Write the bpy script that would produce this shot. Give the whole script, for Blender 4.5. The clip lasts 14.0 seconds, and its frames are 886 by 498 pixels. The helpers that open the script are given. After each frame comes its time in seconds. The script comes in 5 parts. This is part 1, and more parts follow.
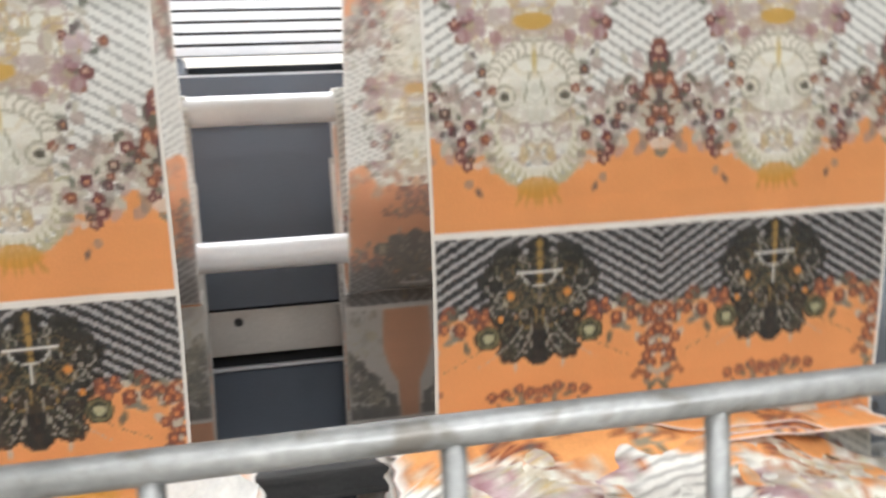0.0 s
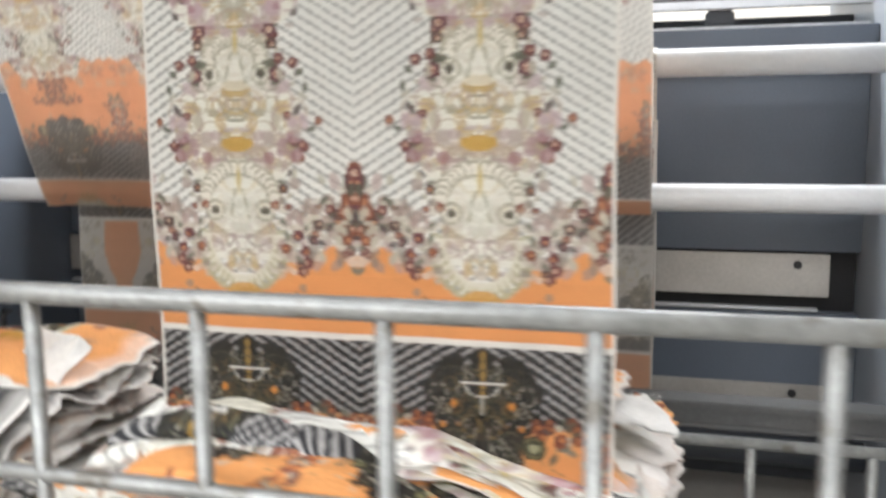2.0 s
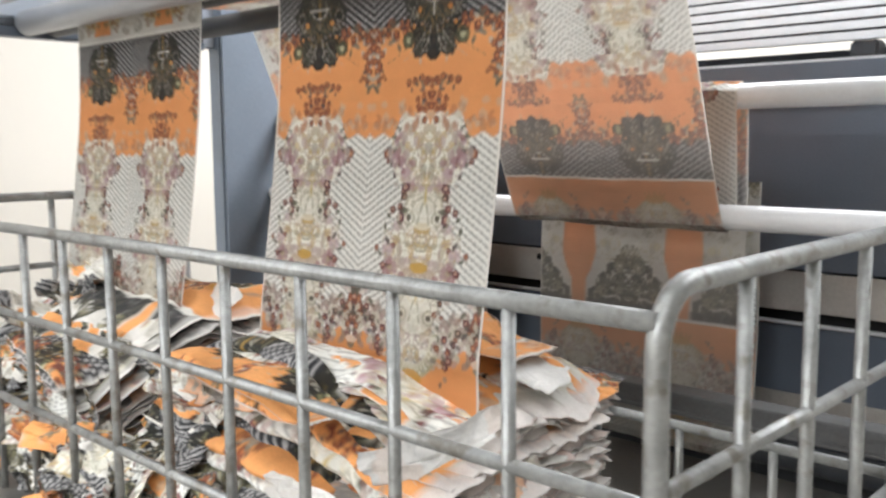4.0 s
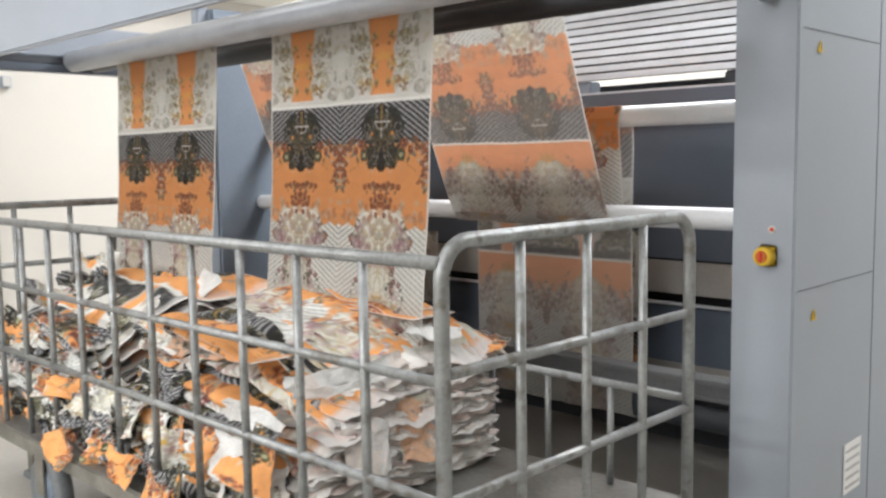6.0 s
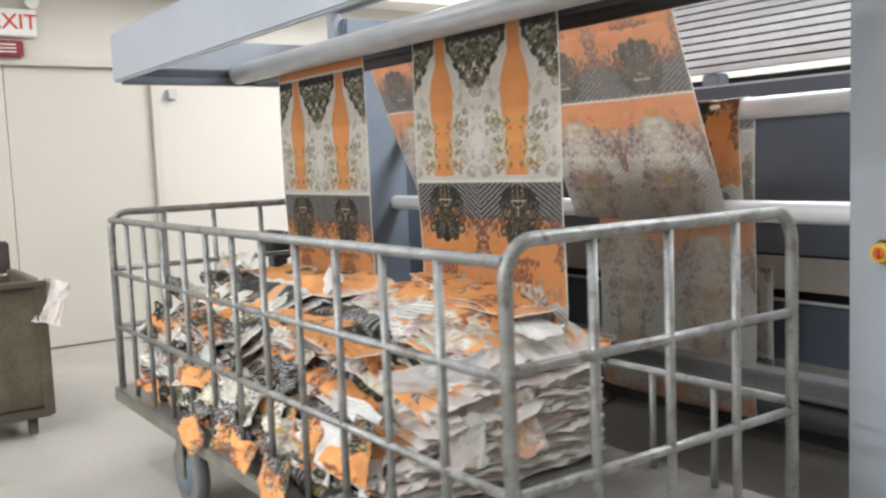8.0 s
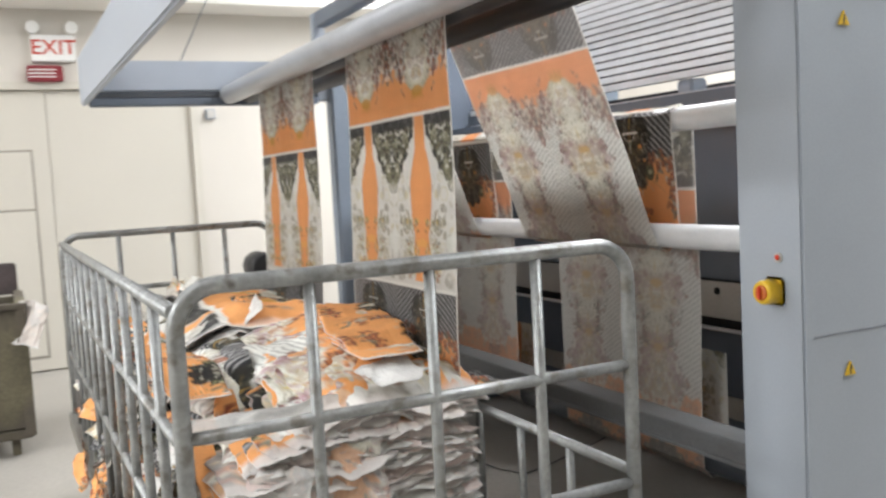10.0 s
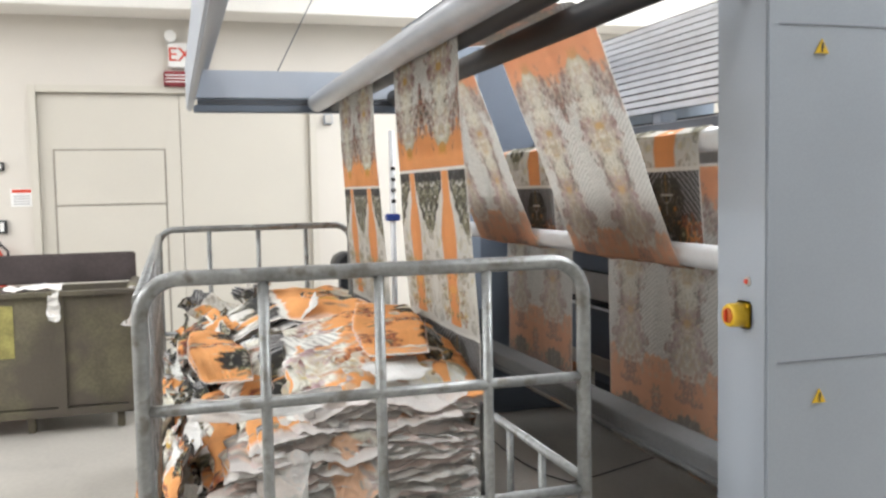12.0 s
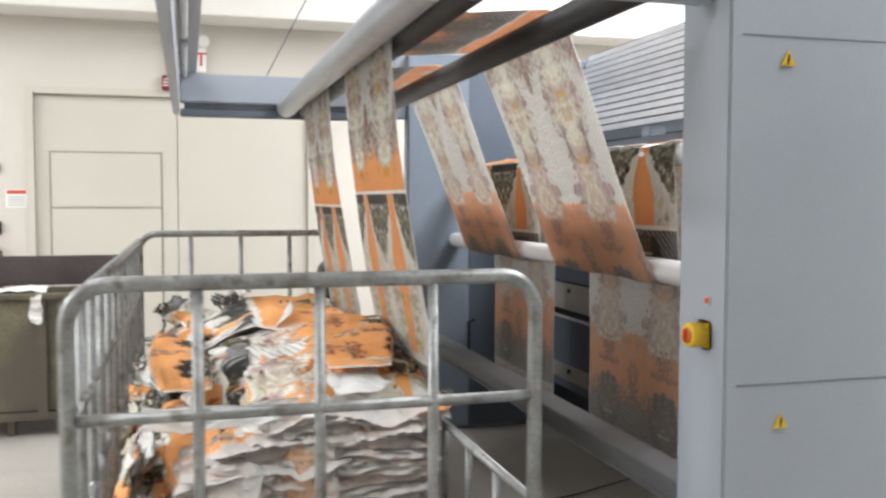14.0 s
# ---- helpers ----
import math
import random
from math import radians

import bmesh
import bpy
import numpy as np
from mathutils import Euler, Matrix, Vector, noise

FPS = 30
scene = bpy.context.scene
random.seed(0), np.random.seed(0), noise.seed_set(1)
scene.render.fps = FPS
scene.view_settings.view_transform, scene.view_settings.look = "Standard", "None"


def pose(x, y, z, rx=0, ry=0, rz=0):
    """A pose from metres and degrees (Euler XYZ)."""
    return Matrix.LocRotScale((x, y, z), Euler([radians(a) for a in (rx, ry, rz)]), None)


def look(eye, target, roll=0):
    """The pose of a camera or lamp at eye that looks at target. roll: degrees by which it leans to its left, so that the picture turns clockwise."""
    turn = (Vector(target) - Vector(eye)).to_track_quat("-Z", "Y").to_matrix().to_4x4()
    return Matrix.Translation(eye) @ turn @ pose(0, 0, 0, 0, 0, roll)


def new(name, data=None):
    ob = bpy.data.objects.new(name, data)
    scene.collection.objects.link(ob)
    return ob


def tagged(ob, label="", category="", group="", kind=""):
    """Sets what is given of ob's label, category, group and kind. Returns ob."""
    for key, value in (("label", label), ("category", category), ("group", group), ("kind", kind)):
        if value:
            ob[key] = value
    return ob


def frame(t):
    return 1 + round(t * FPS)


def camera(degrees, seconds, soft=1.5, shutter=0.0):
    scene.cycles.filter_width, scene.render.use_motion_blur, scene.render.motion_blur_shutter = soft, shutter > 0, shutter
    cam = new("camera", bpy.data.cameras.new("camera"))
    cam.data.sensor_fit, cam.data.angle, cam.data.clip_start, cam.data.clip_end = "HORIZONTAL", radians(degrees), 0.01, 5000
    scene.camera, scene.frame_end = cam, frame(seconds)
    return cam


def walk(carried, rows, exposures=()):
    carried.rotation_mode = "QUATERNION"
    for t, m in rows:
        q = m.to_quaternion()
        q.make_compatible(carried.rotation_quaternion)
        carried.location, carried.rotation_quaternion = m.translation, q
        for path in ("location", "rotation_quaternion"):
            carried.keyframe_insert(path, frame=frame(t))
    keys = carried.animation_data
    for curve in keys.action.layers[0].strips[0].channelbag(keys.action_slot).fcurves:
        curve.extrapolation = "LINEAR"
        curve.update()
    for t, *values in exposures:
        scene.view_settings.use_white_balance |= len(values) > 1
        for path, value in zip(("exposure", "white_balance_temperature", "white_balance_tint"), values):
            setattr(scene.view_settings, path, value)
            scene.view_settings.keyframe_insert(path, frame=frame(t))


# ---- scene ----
cam = camera(52.2, 14.0, soft=2.5, shutter=0.7)
PATH = [
    (0, (-1.720, -0.666, 1.287), (-1.297, 1.276, 1.068), -3.0),
    (0.5, (-1.523, -0.737, 1.294), (-1.405, 1.248, 1.085), 0.9),
    (1, (-1.267, -0.849, 1.276), (-1.408, 1.136, 1.068), -1.9),
    (1.5, (-0.895, -0.921, 1.279), (-1.317, 1.028, 1.123), -2.6),
    (2, (-0.581, -0.894, 1.274), (-1.118, 1.011, 0.984), -0.7),
    (2.5, (-0.239, -0.935, 1.276), (-1.124, 0.825, 0.933), -1.3),
    (3, (0.059, -0.895, 1.276), (-1.048, 0.740, 0.960), -0.8),
    (5.3, (1.001, -1.051, 1.291), (-0.487, 0.269, 1.09), -1.6),
    (5.5, (1.066, -1.078, 1.282), (-0.38, 0.28, 1.03), -0.5),
    (6, (1.177, -1.193, 1.265), (-0.217, 0.228, 1.067), -0.9),
    (6.5, (1.233, -1.33, 1.271), (-0.165, 0.079, 1.02), -1.9),
    (7, (1.246, -1.372, 1.269), (-0.147, 0.045, 1.045), -0.1),
    (7.5, (1.262, -1.28, 1.268), (-0.245, 0.01, 1.017), -1.9),
    (8, (1.335, -1.079, 1.267), (-0.294, 0.065, 1.074), -2.3),
    (8.5, (1.354, -0.888, 1.25), (-0.27, 0.262, 1.046), -0.1),
    (9, (1.392, -0.666, 1.266), (-0.24, 0.474, 1.066), -3.1),
    (11.3, (1.716, 0.058, 1.265), (-0.2, 0.603, 1.082), -0.4),
    (11.5, (1.748, 0.067, 1.266), (-0.16, 0.624, 1.044), -0.8),
    (12, (1.795, 0.068, 1.271), (-0.118, 0.638, 1.139), -1.1),
    (12.5, (1.825, 0.07, 1.272), (-0.082, 0.658, 1.138), -1.4),
    (13, (1.845, 0.078, 1.271), (-0.062, 0.671, 1.163), -1.8),
    (13.5, (1.844, 0.11, 1.274), (-0.081, 0.645, 1.168), -2.0),
    (14, (1.773, 0.216, 1.269), (-0.149, 0.76, 1.159), 0.1),
]
walk(cam, [(t, look(eye, target, roll)) for t, eye, target, roll in PATH], exposures=[(0, 0.17), (0.5, 0.11), (1, 0.09), (1.5, 0.17), (2.2, 0.12), (3.2, 0.05), (5.3, -0.11), (6, -0.11), (6.5, -0.04), (7, -0.13), (7.6, -0.19), (8.2, -0.15), (9.2, -0.10), (11.3, 0.0), (14, 0.0)])


# ---- light ----
world = bpy.data.worlds.new("world")
scene.world = world
world.use_nodes = True
world.node_tree.nodes["Background"].inputs[0].default_value = (0.75, 0.85, 1.0, 1)
world.node_tree.nodes["Background"].inputs[1].default_value = 0.35
LAMP_W, LAMP_NORTH_W, LAMP_MID_W = 104.0, 140.0, 20.0


# ---- materials ----
def mat(name, color, rough=0.5, metal=0.0, var=0.12, scale=6.0, bump=0.15, fine=60.0, attr="", trans=0.0, stain=None, island=0.0):
    m = bpy.data.materials.new(name)
    m.use_nodes = True
    nt = m.node_tree
    n, l = nt.nodes, nt.links
    b = n["Principled BSDF"]
    b.inputs["Roughness"].default_value = rough
    b.inputs["Metallic"].default_value = metal
    tc = n.new("ShaderNodeTexCoord")
    n1 = n.new("ShaderNodeTexNoise")
    n1.inputs["Scale"].default_value, n1.inputs["Detail"].default_value = scale, 6
    n2 = n.new("ShaderNodeTexNoise")
    n2.inputs["Scale"].default_value, n2.inputs["Detail"].default_value = fine, 4
    l.new(tc.outputs["Object"], n1.inputs["Vector"])
    l.new(tc.outputs["Object"], n2.inputs["Vector"])
    mr = n.new("ShaderNodeMapRange")
    mr.inputs[1].default_value, mr.inputs[2].default_value = 0.3, 0.7
    mr.inputs[3].default_value, mr.inputs[4].default_value = 1 - var, 1 + var
    l.new(n1.outputs["Fac"], mr.inputs[0])
    mr2 = n.new("ShaderNodeMapRange")
    mr2.inputs[1].default_value, mr2.inputs[2].default_value = 0.3, 0.7
    mr2.inputs[3].default_value, mr2.inputs[4].default_value = 1 - var * 0.5, 1 + var * 0.5
    l.new(n2.outputs["Fac"], mr2.inputs[0])
    mu = n.new("ShaderNodeMath")
    mu.operation = "MULTIPLY"
    l.new(mr.outputs[0], mu.inputs[0])
    l.new(mr2.outputs[0], mu.inputs[1])
    mix = n.new("ShaderNodeMix")
    mix.data_type, mix.blend_type = "RGBA", "MULTIPLY"
    mix.inputs[0].default_value = 1.0
    mix.inputs[6].default_value = (*color, 1)
    if attr:
        a = n.new("ShaderNodeAttribute")
        a.attribute_name = attr
        l.new(a.outputs["Color"], mix.inputs[6])
    l.new(mu.outputs[0], mix.inputs[7])
    out = mix.outputs[2]
    if stain:
        n3 = n.new("ShaderNodeTexNoise")
        n3.inputs["Scale"].default_value, n3.inputs["Detail"].default_value = stain[1], 8
        l.new(tc.outputs["Object"], n3.inputs["Vector"])
        r3 = n.new("ShaderNodeMapRange")
        r3.inputs[1].default_value, r3.inputs[2].default_value = stain[2], stain[2] + 0.12
        r3.inputs[4].default_value = stain[3]
        l.new(n3.outputs["Fac"], r3.inputs[0])
        mx = n.new("ShaderNodeMix")
        mx.data_type = "RGBA"
        l.new(r3.outputs[0], mx.inputs[0])
        l.new(out, mx.inputs[6])
        mx.inputs[7].default_value = (*stain[0], 1)
        out = mx.outputs[2]
    l.new(out, b.inputs["Base Color"])
    rr = n.new("ShaderNodeMapRange")
    rr.inputs[3].default_value, rr.inputs[4].default_value = max(0.02, rough - 0.12), min(1, rough + 0.12)
    l.new(n1.outputs["Fac"], rr.inputs[0])
    l.new(rr.outputs[0], b.inputs["Roughness"])
    if bump:
        bp = n.new("ShaderNodeBump")
        bp.inputs["Strength"].default_value, bp.inputs["Distance"].default_value = bump, 0.004
        l.new(n2.outputs["Fac"], bp.inputs["Height"])
        l.new(bp.outputs[0], b.inputs["Normal"])
    if trans:
        t = n.new("ShaderNodeBsdfTranslucent")
        pm = n.new("ShaderNodeMix")
        pm.data_type = "RGBA"
        pm.inputs[0].default_value, pm.inputs[7].default_value = 0.35, (0.72, 0.69, 0.66, 1)
        l.new(out, pm.inputs[6])
        l.new(pm.outputs[2], t.inputs[0])
        ms = n.new("ShaderNodeMixShader")
        ms.inputs[0].default_value = trans
        l.new(b.outputs[0], ms.inputs[1])
        l.new(t.outputs[0], ms.inputs[2])
        l.new(ms.outputs[0], n["Material Output"].inputs[0])
    return m


def glow(name, color, strength):
    m = bpy.data.materials.new(name)
    m.use_nodes = True
    b = m.node_tree.nodes["Principled BSDF"]
    b.inputs["Base Color"].default_value = (*color, 1)
    b.inputs["Emission Color"].default_value = (*color, 1)
    b.inputs["Emission Strength"].default_value = strength
    return m


M_TUBE = mat("galvanised_tube", (0.29, 0.30, 0.30), 0.40, 0.55, 0.25, 14, 0.25, 90, stain=((0.15, 0.135, 0.115), 24, 0.55, 0.75))
M_DECK = mat("worn_steel_deck", (0.29, 0.285, 0.265), 0.38, 0.6, 0.25, 5, 0.2, 60, stain=((0.16, 0.15, 0.13), 7, 0.56, 0.6))
M_DECKRIM = mat("dirty_steel_rim", (0.24, 0.23, 0.20), 0.5, 0.4, 0.25, 9, 0.2, 80)
M_PANEL = mat("grey_machine_paint", (0.31, 0.345, 0.39), 0.42, 0.0, 0.05, 2.5, 0.025, 160)
M_BEAM = mat("pale_grey_paint", (0.36, 0.40, 0.46), 0.40, 0.0, 0.06, 3, 0.06, 160)
M_NAVY = mat("blue_grey_paint", (0.12, 0.145, 0.185), 0.38, 0.0, 0.12, 2, 0.05, 150)
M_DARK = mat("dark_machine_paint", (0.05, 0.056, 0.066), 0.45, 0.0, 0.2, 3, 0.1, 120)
M_ROLL = mat("white_roller", (0.74, 0.75, 0.76), 0.34, 0.0, 0.05, 10, 0.05, 100)
M_ROLLG = mat("aluminium_roller", (0.46, 0.48, 0.51), 0.36, 0.35, 0.08, 10, 0.05, 100)
M_RUBBER = mat("black_rubber_roller", (0.022, 0.023, 0.026), 0.5, 0.0, 0.2, 8, 0.1, 90)
M_STEEL = mat("brushed_steel", (0.50, 0.48, 0.45), 0.4, 0.5, 0.12, 5, 0.1, 90)
M_SLAT = mat("aluminium_slat", (0.70, 0.72, 0.75), 0.36, 0.3, 0.08, 8, 0.05, 100)
M_FLOOR = mat("concrete_floor", (0.42, 0.40, 0.365), 0.42, 0.0, 0.12, 1.3, 0.15, 40, stain=((0.30, 0.29, 0.27), 1.7, 0.56, 0.5))
M_WALL = mat("cream_wall", (0.62, 0.585, 0.53), 0.7, 0.0, 0.035, 1.2, 0.1, 90)
M_DOOR = mat("cream_door_paint", (0.58, 0.55, 0.485), 0.5, 0.0, 0.03, 1.2, 0.05, 90)
M_CEIL = mat("white_ceiling", (0.80, 0.78, 0.74), 0.8, 0.0, 0.03, 1.0, 0.1, 60)
M_OLIVE = mat("worn_olive_paint", (0.145, 0.13, 0.085), 0.55, 0.0, 0.35, 5, 0.3, 60, stain=((0.10, 0.085, 0.07), 2.6, 0.47, 0.85))
M_BROWN = mat("dark_brown_lid", (0.075, 0.06, 0.06), 0.5, 0.0, 0.25, 5, 0.2, 60)
M_WHITE = mat("white_rag", (0.76, 0.75, 0.72), 0.85, 0.0, 0.08, 6, 0.2, 100)
M_TYRE = mat("grey_rubber_tyre", (0.17, 0.18, 0.19), 0.65, 0.0, 0.2, 10, 0.2, 90)
M_HUB = mat("blue_grey_hub", (0.16, 0.20, 0.25), 0.5, 0.1, 0.2, 10, 0.15, 80)
M_YELLOW = mat("yellow_plastic", (0.66, 0.42, 0.02), 0.4, 0.0, 0.05, 20, 0.03, 100)
M_REDP = mat("red_plastic", (0.60, 0.05, 0.02), 0.4, 0.0, 0.05, 20, 0.03, 100)
M_ORANGEP = mat("orange_red_plastic", (0.50, 0.12, 0.02), 0.4, 0.0, 0.05, 20, 0.03, 100)
M_PAPER = mat("white_paper", (0.80, 0.80, 0.78), 0.7, 0.0, 0.03, 10, 0.05, 100)
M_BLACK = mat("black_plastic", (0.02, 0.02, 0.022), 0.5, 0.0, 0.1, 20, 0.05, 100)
M_BLUEP = mat("blue_plastic", (0.02, 0.05, 0.25), 0.4, 0.0, 0.05, 20, 0.03, 100)
M_SILL = mat("grimy_grey_paint", (0.12, 0.123, 0.126), 0.5, 0.0, 0.2, 5, 0.1, 90, stain=((0.12, 0.115, 0.11), 9, 0.58, 0.6))
M_SEAM = mat("panel_gap", (0.17, 0.185, 0.21), 0.6, 0.0, 0.1, 20, 0.03, 100)
M_PRINT = mat("printed_cloth", (1, 1, 1), 0.82, 0.0, 0.05, 9, 0.12, 260, attr="print", trans=0.55)
M_PILE = mat("printed_cloth_folded", (1, 1, 1), 0.85, 0.0, 0.10, 14, 0.25, 160, attr="print")
M_TUBELIGHT = glow("fluorescent_tube", (1.0, 0.97, 0.92), 4.0)
M_PANE = glow("bright_daylight_pane", (0.80, 0.92, 0.97), 0.62)


# ---- mesh helpers ----
def thing(name, label, category, group="", kind="", loc=(0, 0, 0)):
    ob = new(name)
    ob.location = loc
    return tagged(ob, label, category, group, kind)


def link(name, bm, material, parent=None, label="", smooth=False):
    me = bpy.data.meshes.new(name)
    if smooth:
        for f in bm.faces:
            f.smooth = True
    bm.to_mesh(me)
    bm.free()
    me.materials.append(material)
    ob = new(name, me)
    if parent:
        ob.parent = parent
    if label:
        ob["label"] = label
    return ob


def part(name, bm, material, parent, label="", smooth=False):
    return link(name, bm, material, parent, label, smooth)


def box(x0, y0, z0, x1, y1, z1, bevel=0.0, bm=None):
    bm2 = bmesh.new()
    bmesh.ops.create_cube(bm2, size=1)
    for v in bm2.verts:
        v.co = Vector(((x0 + x1) / 2 + v.co.x * (x1 - x0), (y0 + y1) / 2 + v.co.y * (y1 - y0), (z0 + z1) / 2 + v.co.z * (z1 - z0)))
    if bevel:
        bmesh.ops.bevel(bm2, geom=bm2.edges[:], offset=bevel, segments=2, affect="EDGES")
    if bm is None:
        return bm2
    tmp = bpy.data.meshes.new("tmp")
    bm2.to_mesh(tmp)
    bm2.free()
    bm.from_mesh(tmp)
    bpy.data.meshes.remove(tmp)
    return bm


def tube(points, r, seg=12, bm=None):
    """A round tube swept along a polyline, with capped ends."""
    bm = bm or bmesh.new()
    pts = [Vector(p) for p in points]
    rings = []
    up = None
    for i, p in enumerate(pts):
        d = (pts[min(i + 1, len(pts) - 1)] - pts[max(i - 1, 0)]).normalized()
        if up is None:
            up = Vector((0, 0, 1)) if abs(d.z) < 0.9 else Vector((1, 0, 0))
        s = d.cross(up).normalized()
        up = s.cross(d).normalized()
        rings.append([bm.verts.new(p + r * (math.cos(a) * s + math.sin(a) * up)) for a in [2 * math.pi * k / seg for k in range(seg)]])
    for a, b in zip(rings, rings[1:]):
        for k in range(seg):
            f = bm.faces.new((a[k], a[(k + 1) % seg], b[(k + 1) % seg], b[k]))
            f.smooth = True
    bm.faces.new(rings[0][::-1])
    bm.faces.new(rings[-1])
    bmesh.ops.recalc_face_normals(bm, faces=bm.faces[:])
    return bm


def lathe(profile, axis="x", seg=28):
    """A body turned round an axis: profile of (along, radius)."""
    bm = bmesh.new()
    rings = []
    for s, r in profile:
        ring = []
        for k in range(seg):
            a = 2 * math.pi * k / seg
            c, d = r * math.cos(a), r * math.sin(a)
            ring.append(bm.verts.new((s, c, d) if axis == "x" else (c, s, d) if axis == "y" else (c, d, s)))
        rings.append(ring)
    for a, b in zip(rings, rings[1:]):
        for k in range(seg):
            f = bm.faces.new((a[k], a[(k + 1) % seg], b[(k + 1) % seg], b[k]))
            f.smooth = True
    bm.faces.new(rings[0][::-1])
    bm.faces.new(rings[-1])
    bmesh.ops.recalc_face_normals(bm, faces=bm.faces[:])
    return bm


def roller(name, label, x0, x1, y, z, r, material, core=None):
    t = thing(name, label, "roller", loc=(0, y, z))
    part("barrel", lathe([(x0, r * 0.96), (x0 + 0.004, r), (x1 - 0.004, r), (x1, r * 0.96)]), material, t)
    part("shaft", lathe([(x0 - 0.06, 0.014), (x1 + 0.06, 0.014)], seg=12), M_STEEL, t, "steel shaft")
    return t


# ---- room ----
ROOM_X0, ROOM_X1, ROOM_Y0, ROOM_Y1, ROOM_Z = -5.7, 6.5, -8.5, 5.2, 3.7
tagged(link("floor", box(ROOM_X0 - 0.2, ROOM_Y0 - 0.2, -0.2, ROOM_X1 + 0.2, ROOM_Y1 + 0.2, 0), M_FLOOR), "smooth worn grey concrete factory floor", "floor", kind="structure")
tagged(link("ceiling", box(ROOM_X0 - 0.2, ROOM_Y0 - 0.2, ROOM_Z, ROOM_X1 + 0.2, ROOM_Y1 + 0.2, ROOM_Z + 0.2), M_CEIL), "plain white factory ceiling", "ceiling", kind="structure")


def wall_west():
    """Cream wall with a wide doorway recess."""
    y0, y1, z1 = -0.90, 1.18, 2.07
    x0, x1 = ROOM_X0 - 0.2, ROOM_X0
    bm = bmesh.new()
    box(x0, ROOM_Y0, 0, x1, y0, ROOM_Z, bm=bm)
    box(x0, y1, 0, x1, ROOM_Y1, ROOM_Z, bm=bm)
    box(x0, y0, z1, x1, y1, ROOM_Z, bm=bm)
    tagged(link("wall_west", bm, M_WALL), "cream painted factory wall with a wide doorway", "wall", kind="structure")
    xl = x1 - 0.145
    d = thing("door_1", "cream double service door set in a shallow recess", "door", kind="structure")
    a = part("door_leaf", box(xl + 0.06, y0 + 0.008, 0.01, xl + 0.11, 0.1475, z1 - 0.008, 0.004), M_DOOR, d)
    part("door_leaf", box(xl + 0.06, 0.1505, 0.01, xl + 0.11, y1 - 0.008, z1 - 0.008, 0.004), M_DOOR, d)
    part("backing", box(xl + 0.01, y0 + 0.002, 0.0, xl + 0.05, y1 - 0.002, z1 - 0.002), M_DOOR, d)
    # raised panel with two crossing seams
    f = bmesh.new()
    px = xl + 0.118
    for za, zb in ((0.12, 1.19), (1.205, 1.62)):
        box(xl + 0.108, -0.78, za, px, 0.02, zb, 0.003, f)
    part("door_panel", f, M_DOOR, d)
    e = bmesh.new()
    box(xl + 0.11, -0.795, 0.10, xl + 0.114, 0.035, 1.635, 0, e)
    part("panel_seam", e, mat("door_gap", (0.30, 0.275, 0.235), 0.6), d)
    t = thing("door_frame", "cream painted door frame round the service door", "trim", kind="structure")
    for b in ((x1 - 0.10, y0 - 0.05, 0, x1 + 0.015, y0 + 0.006, z1 + 0.05), (x1 - 0.10, y1 - 0.006, 0, x1 + 0.015, y1 + 0.05, z1 + 0.05), (x1 - 0.10, y0 + 0.0065, z1 - 0.006, x1 + 0.0145, y1 - 0.0065, z1 + 0.05)):
        part("jamb", box(*b, 0.004), M_DOOR, t)
    b = thing("wall_box", "small grey switch box high on the cream wall", "switch box")
    part("housing", box(x1, 1.29, 1.825, x1 + 0.05, 1.36, 1.905, 0.006), M_BEAM, b)
    part("cover", box(x1 + 0.05, 1.297, 1.832, x1 + 0.056, 1.353, 1.898, 0.003), M_STEEL, b)


wall_west()
tagged(link("ceiling_bulkhead", box(ROOM_X0 + 0.001, ROOM_Y0, 2.64, ROOM_X0 + 0.42, ROOM_Y1, ROOM_Z - 0.001, 0.006), M_CEIL), "plain white boxed bulkhead along the wall's top", "bulkhead", kind="structure")
for nm, b, lab in (("wall_south", (ROOM_X0, ROOM_Y0 - 0.2, 0, ROOM_X1, ROOM_Y0, ROOM_Z), "plain cream factory wall behind the walkway"),
                   ("wall_east", (ROOM_X1, ROOM_Y0, 0, ROOM_X1 + 0.2, ROOM_Y1, ROOM_Z), "plain cream factory wall at the hall's end")):
    tagged(link(nm, box(*b), M_WALL), lab, "wall", kind="structure")


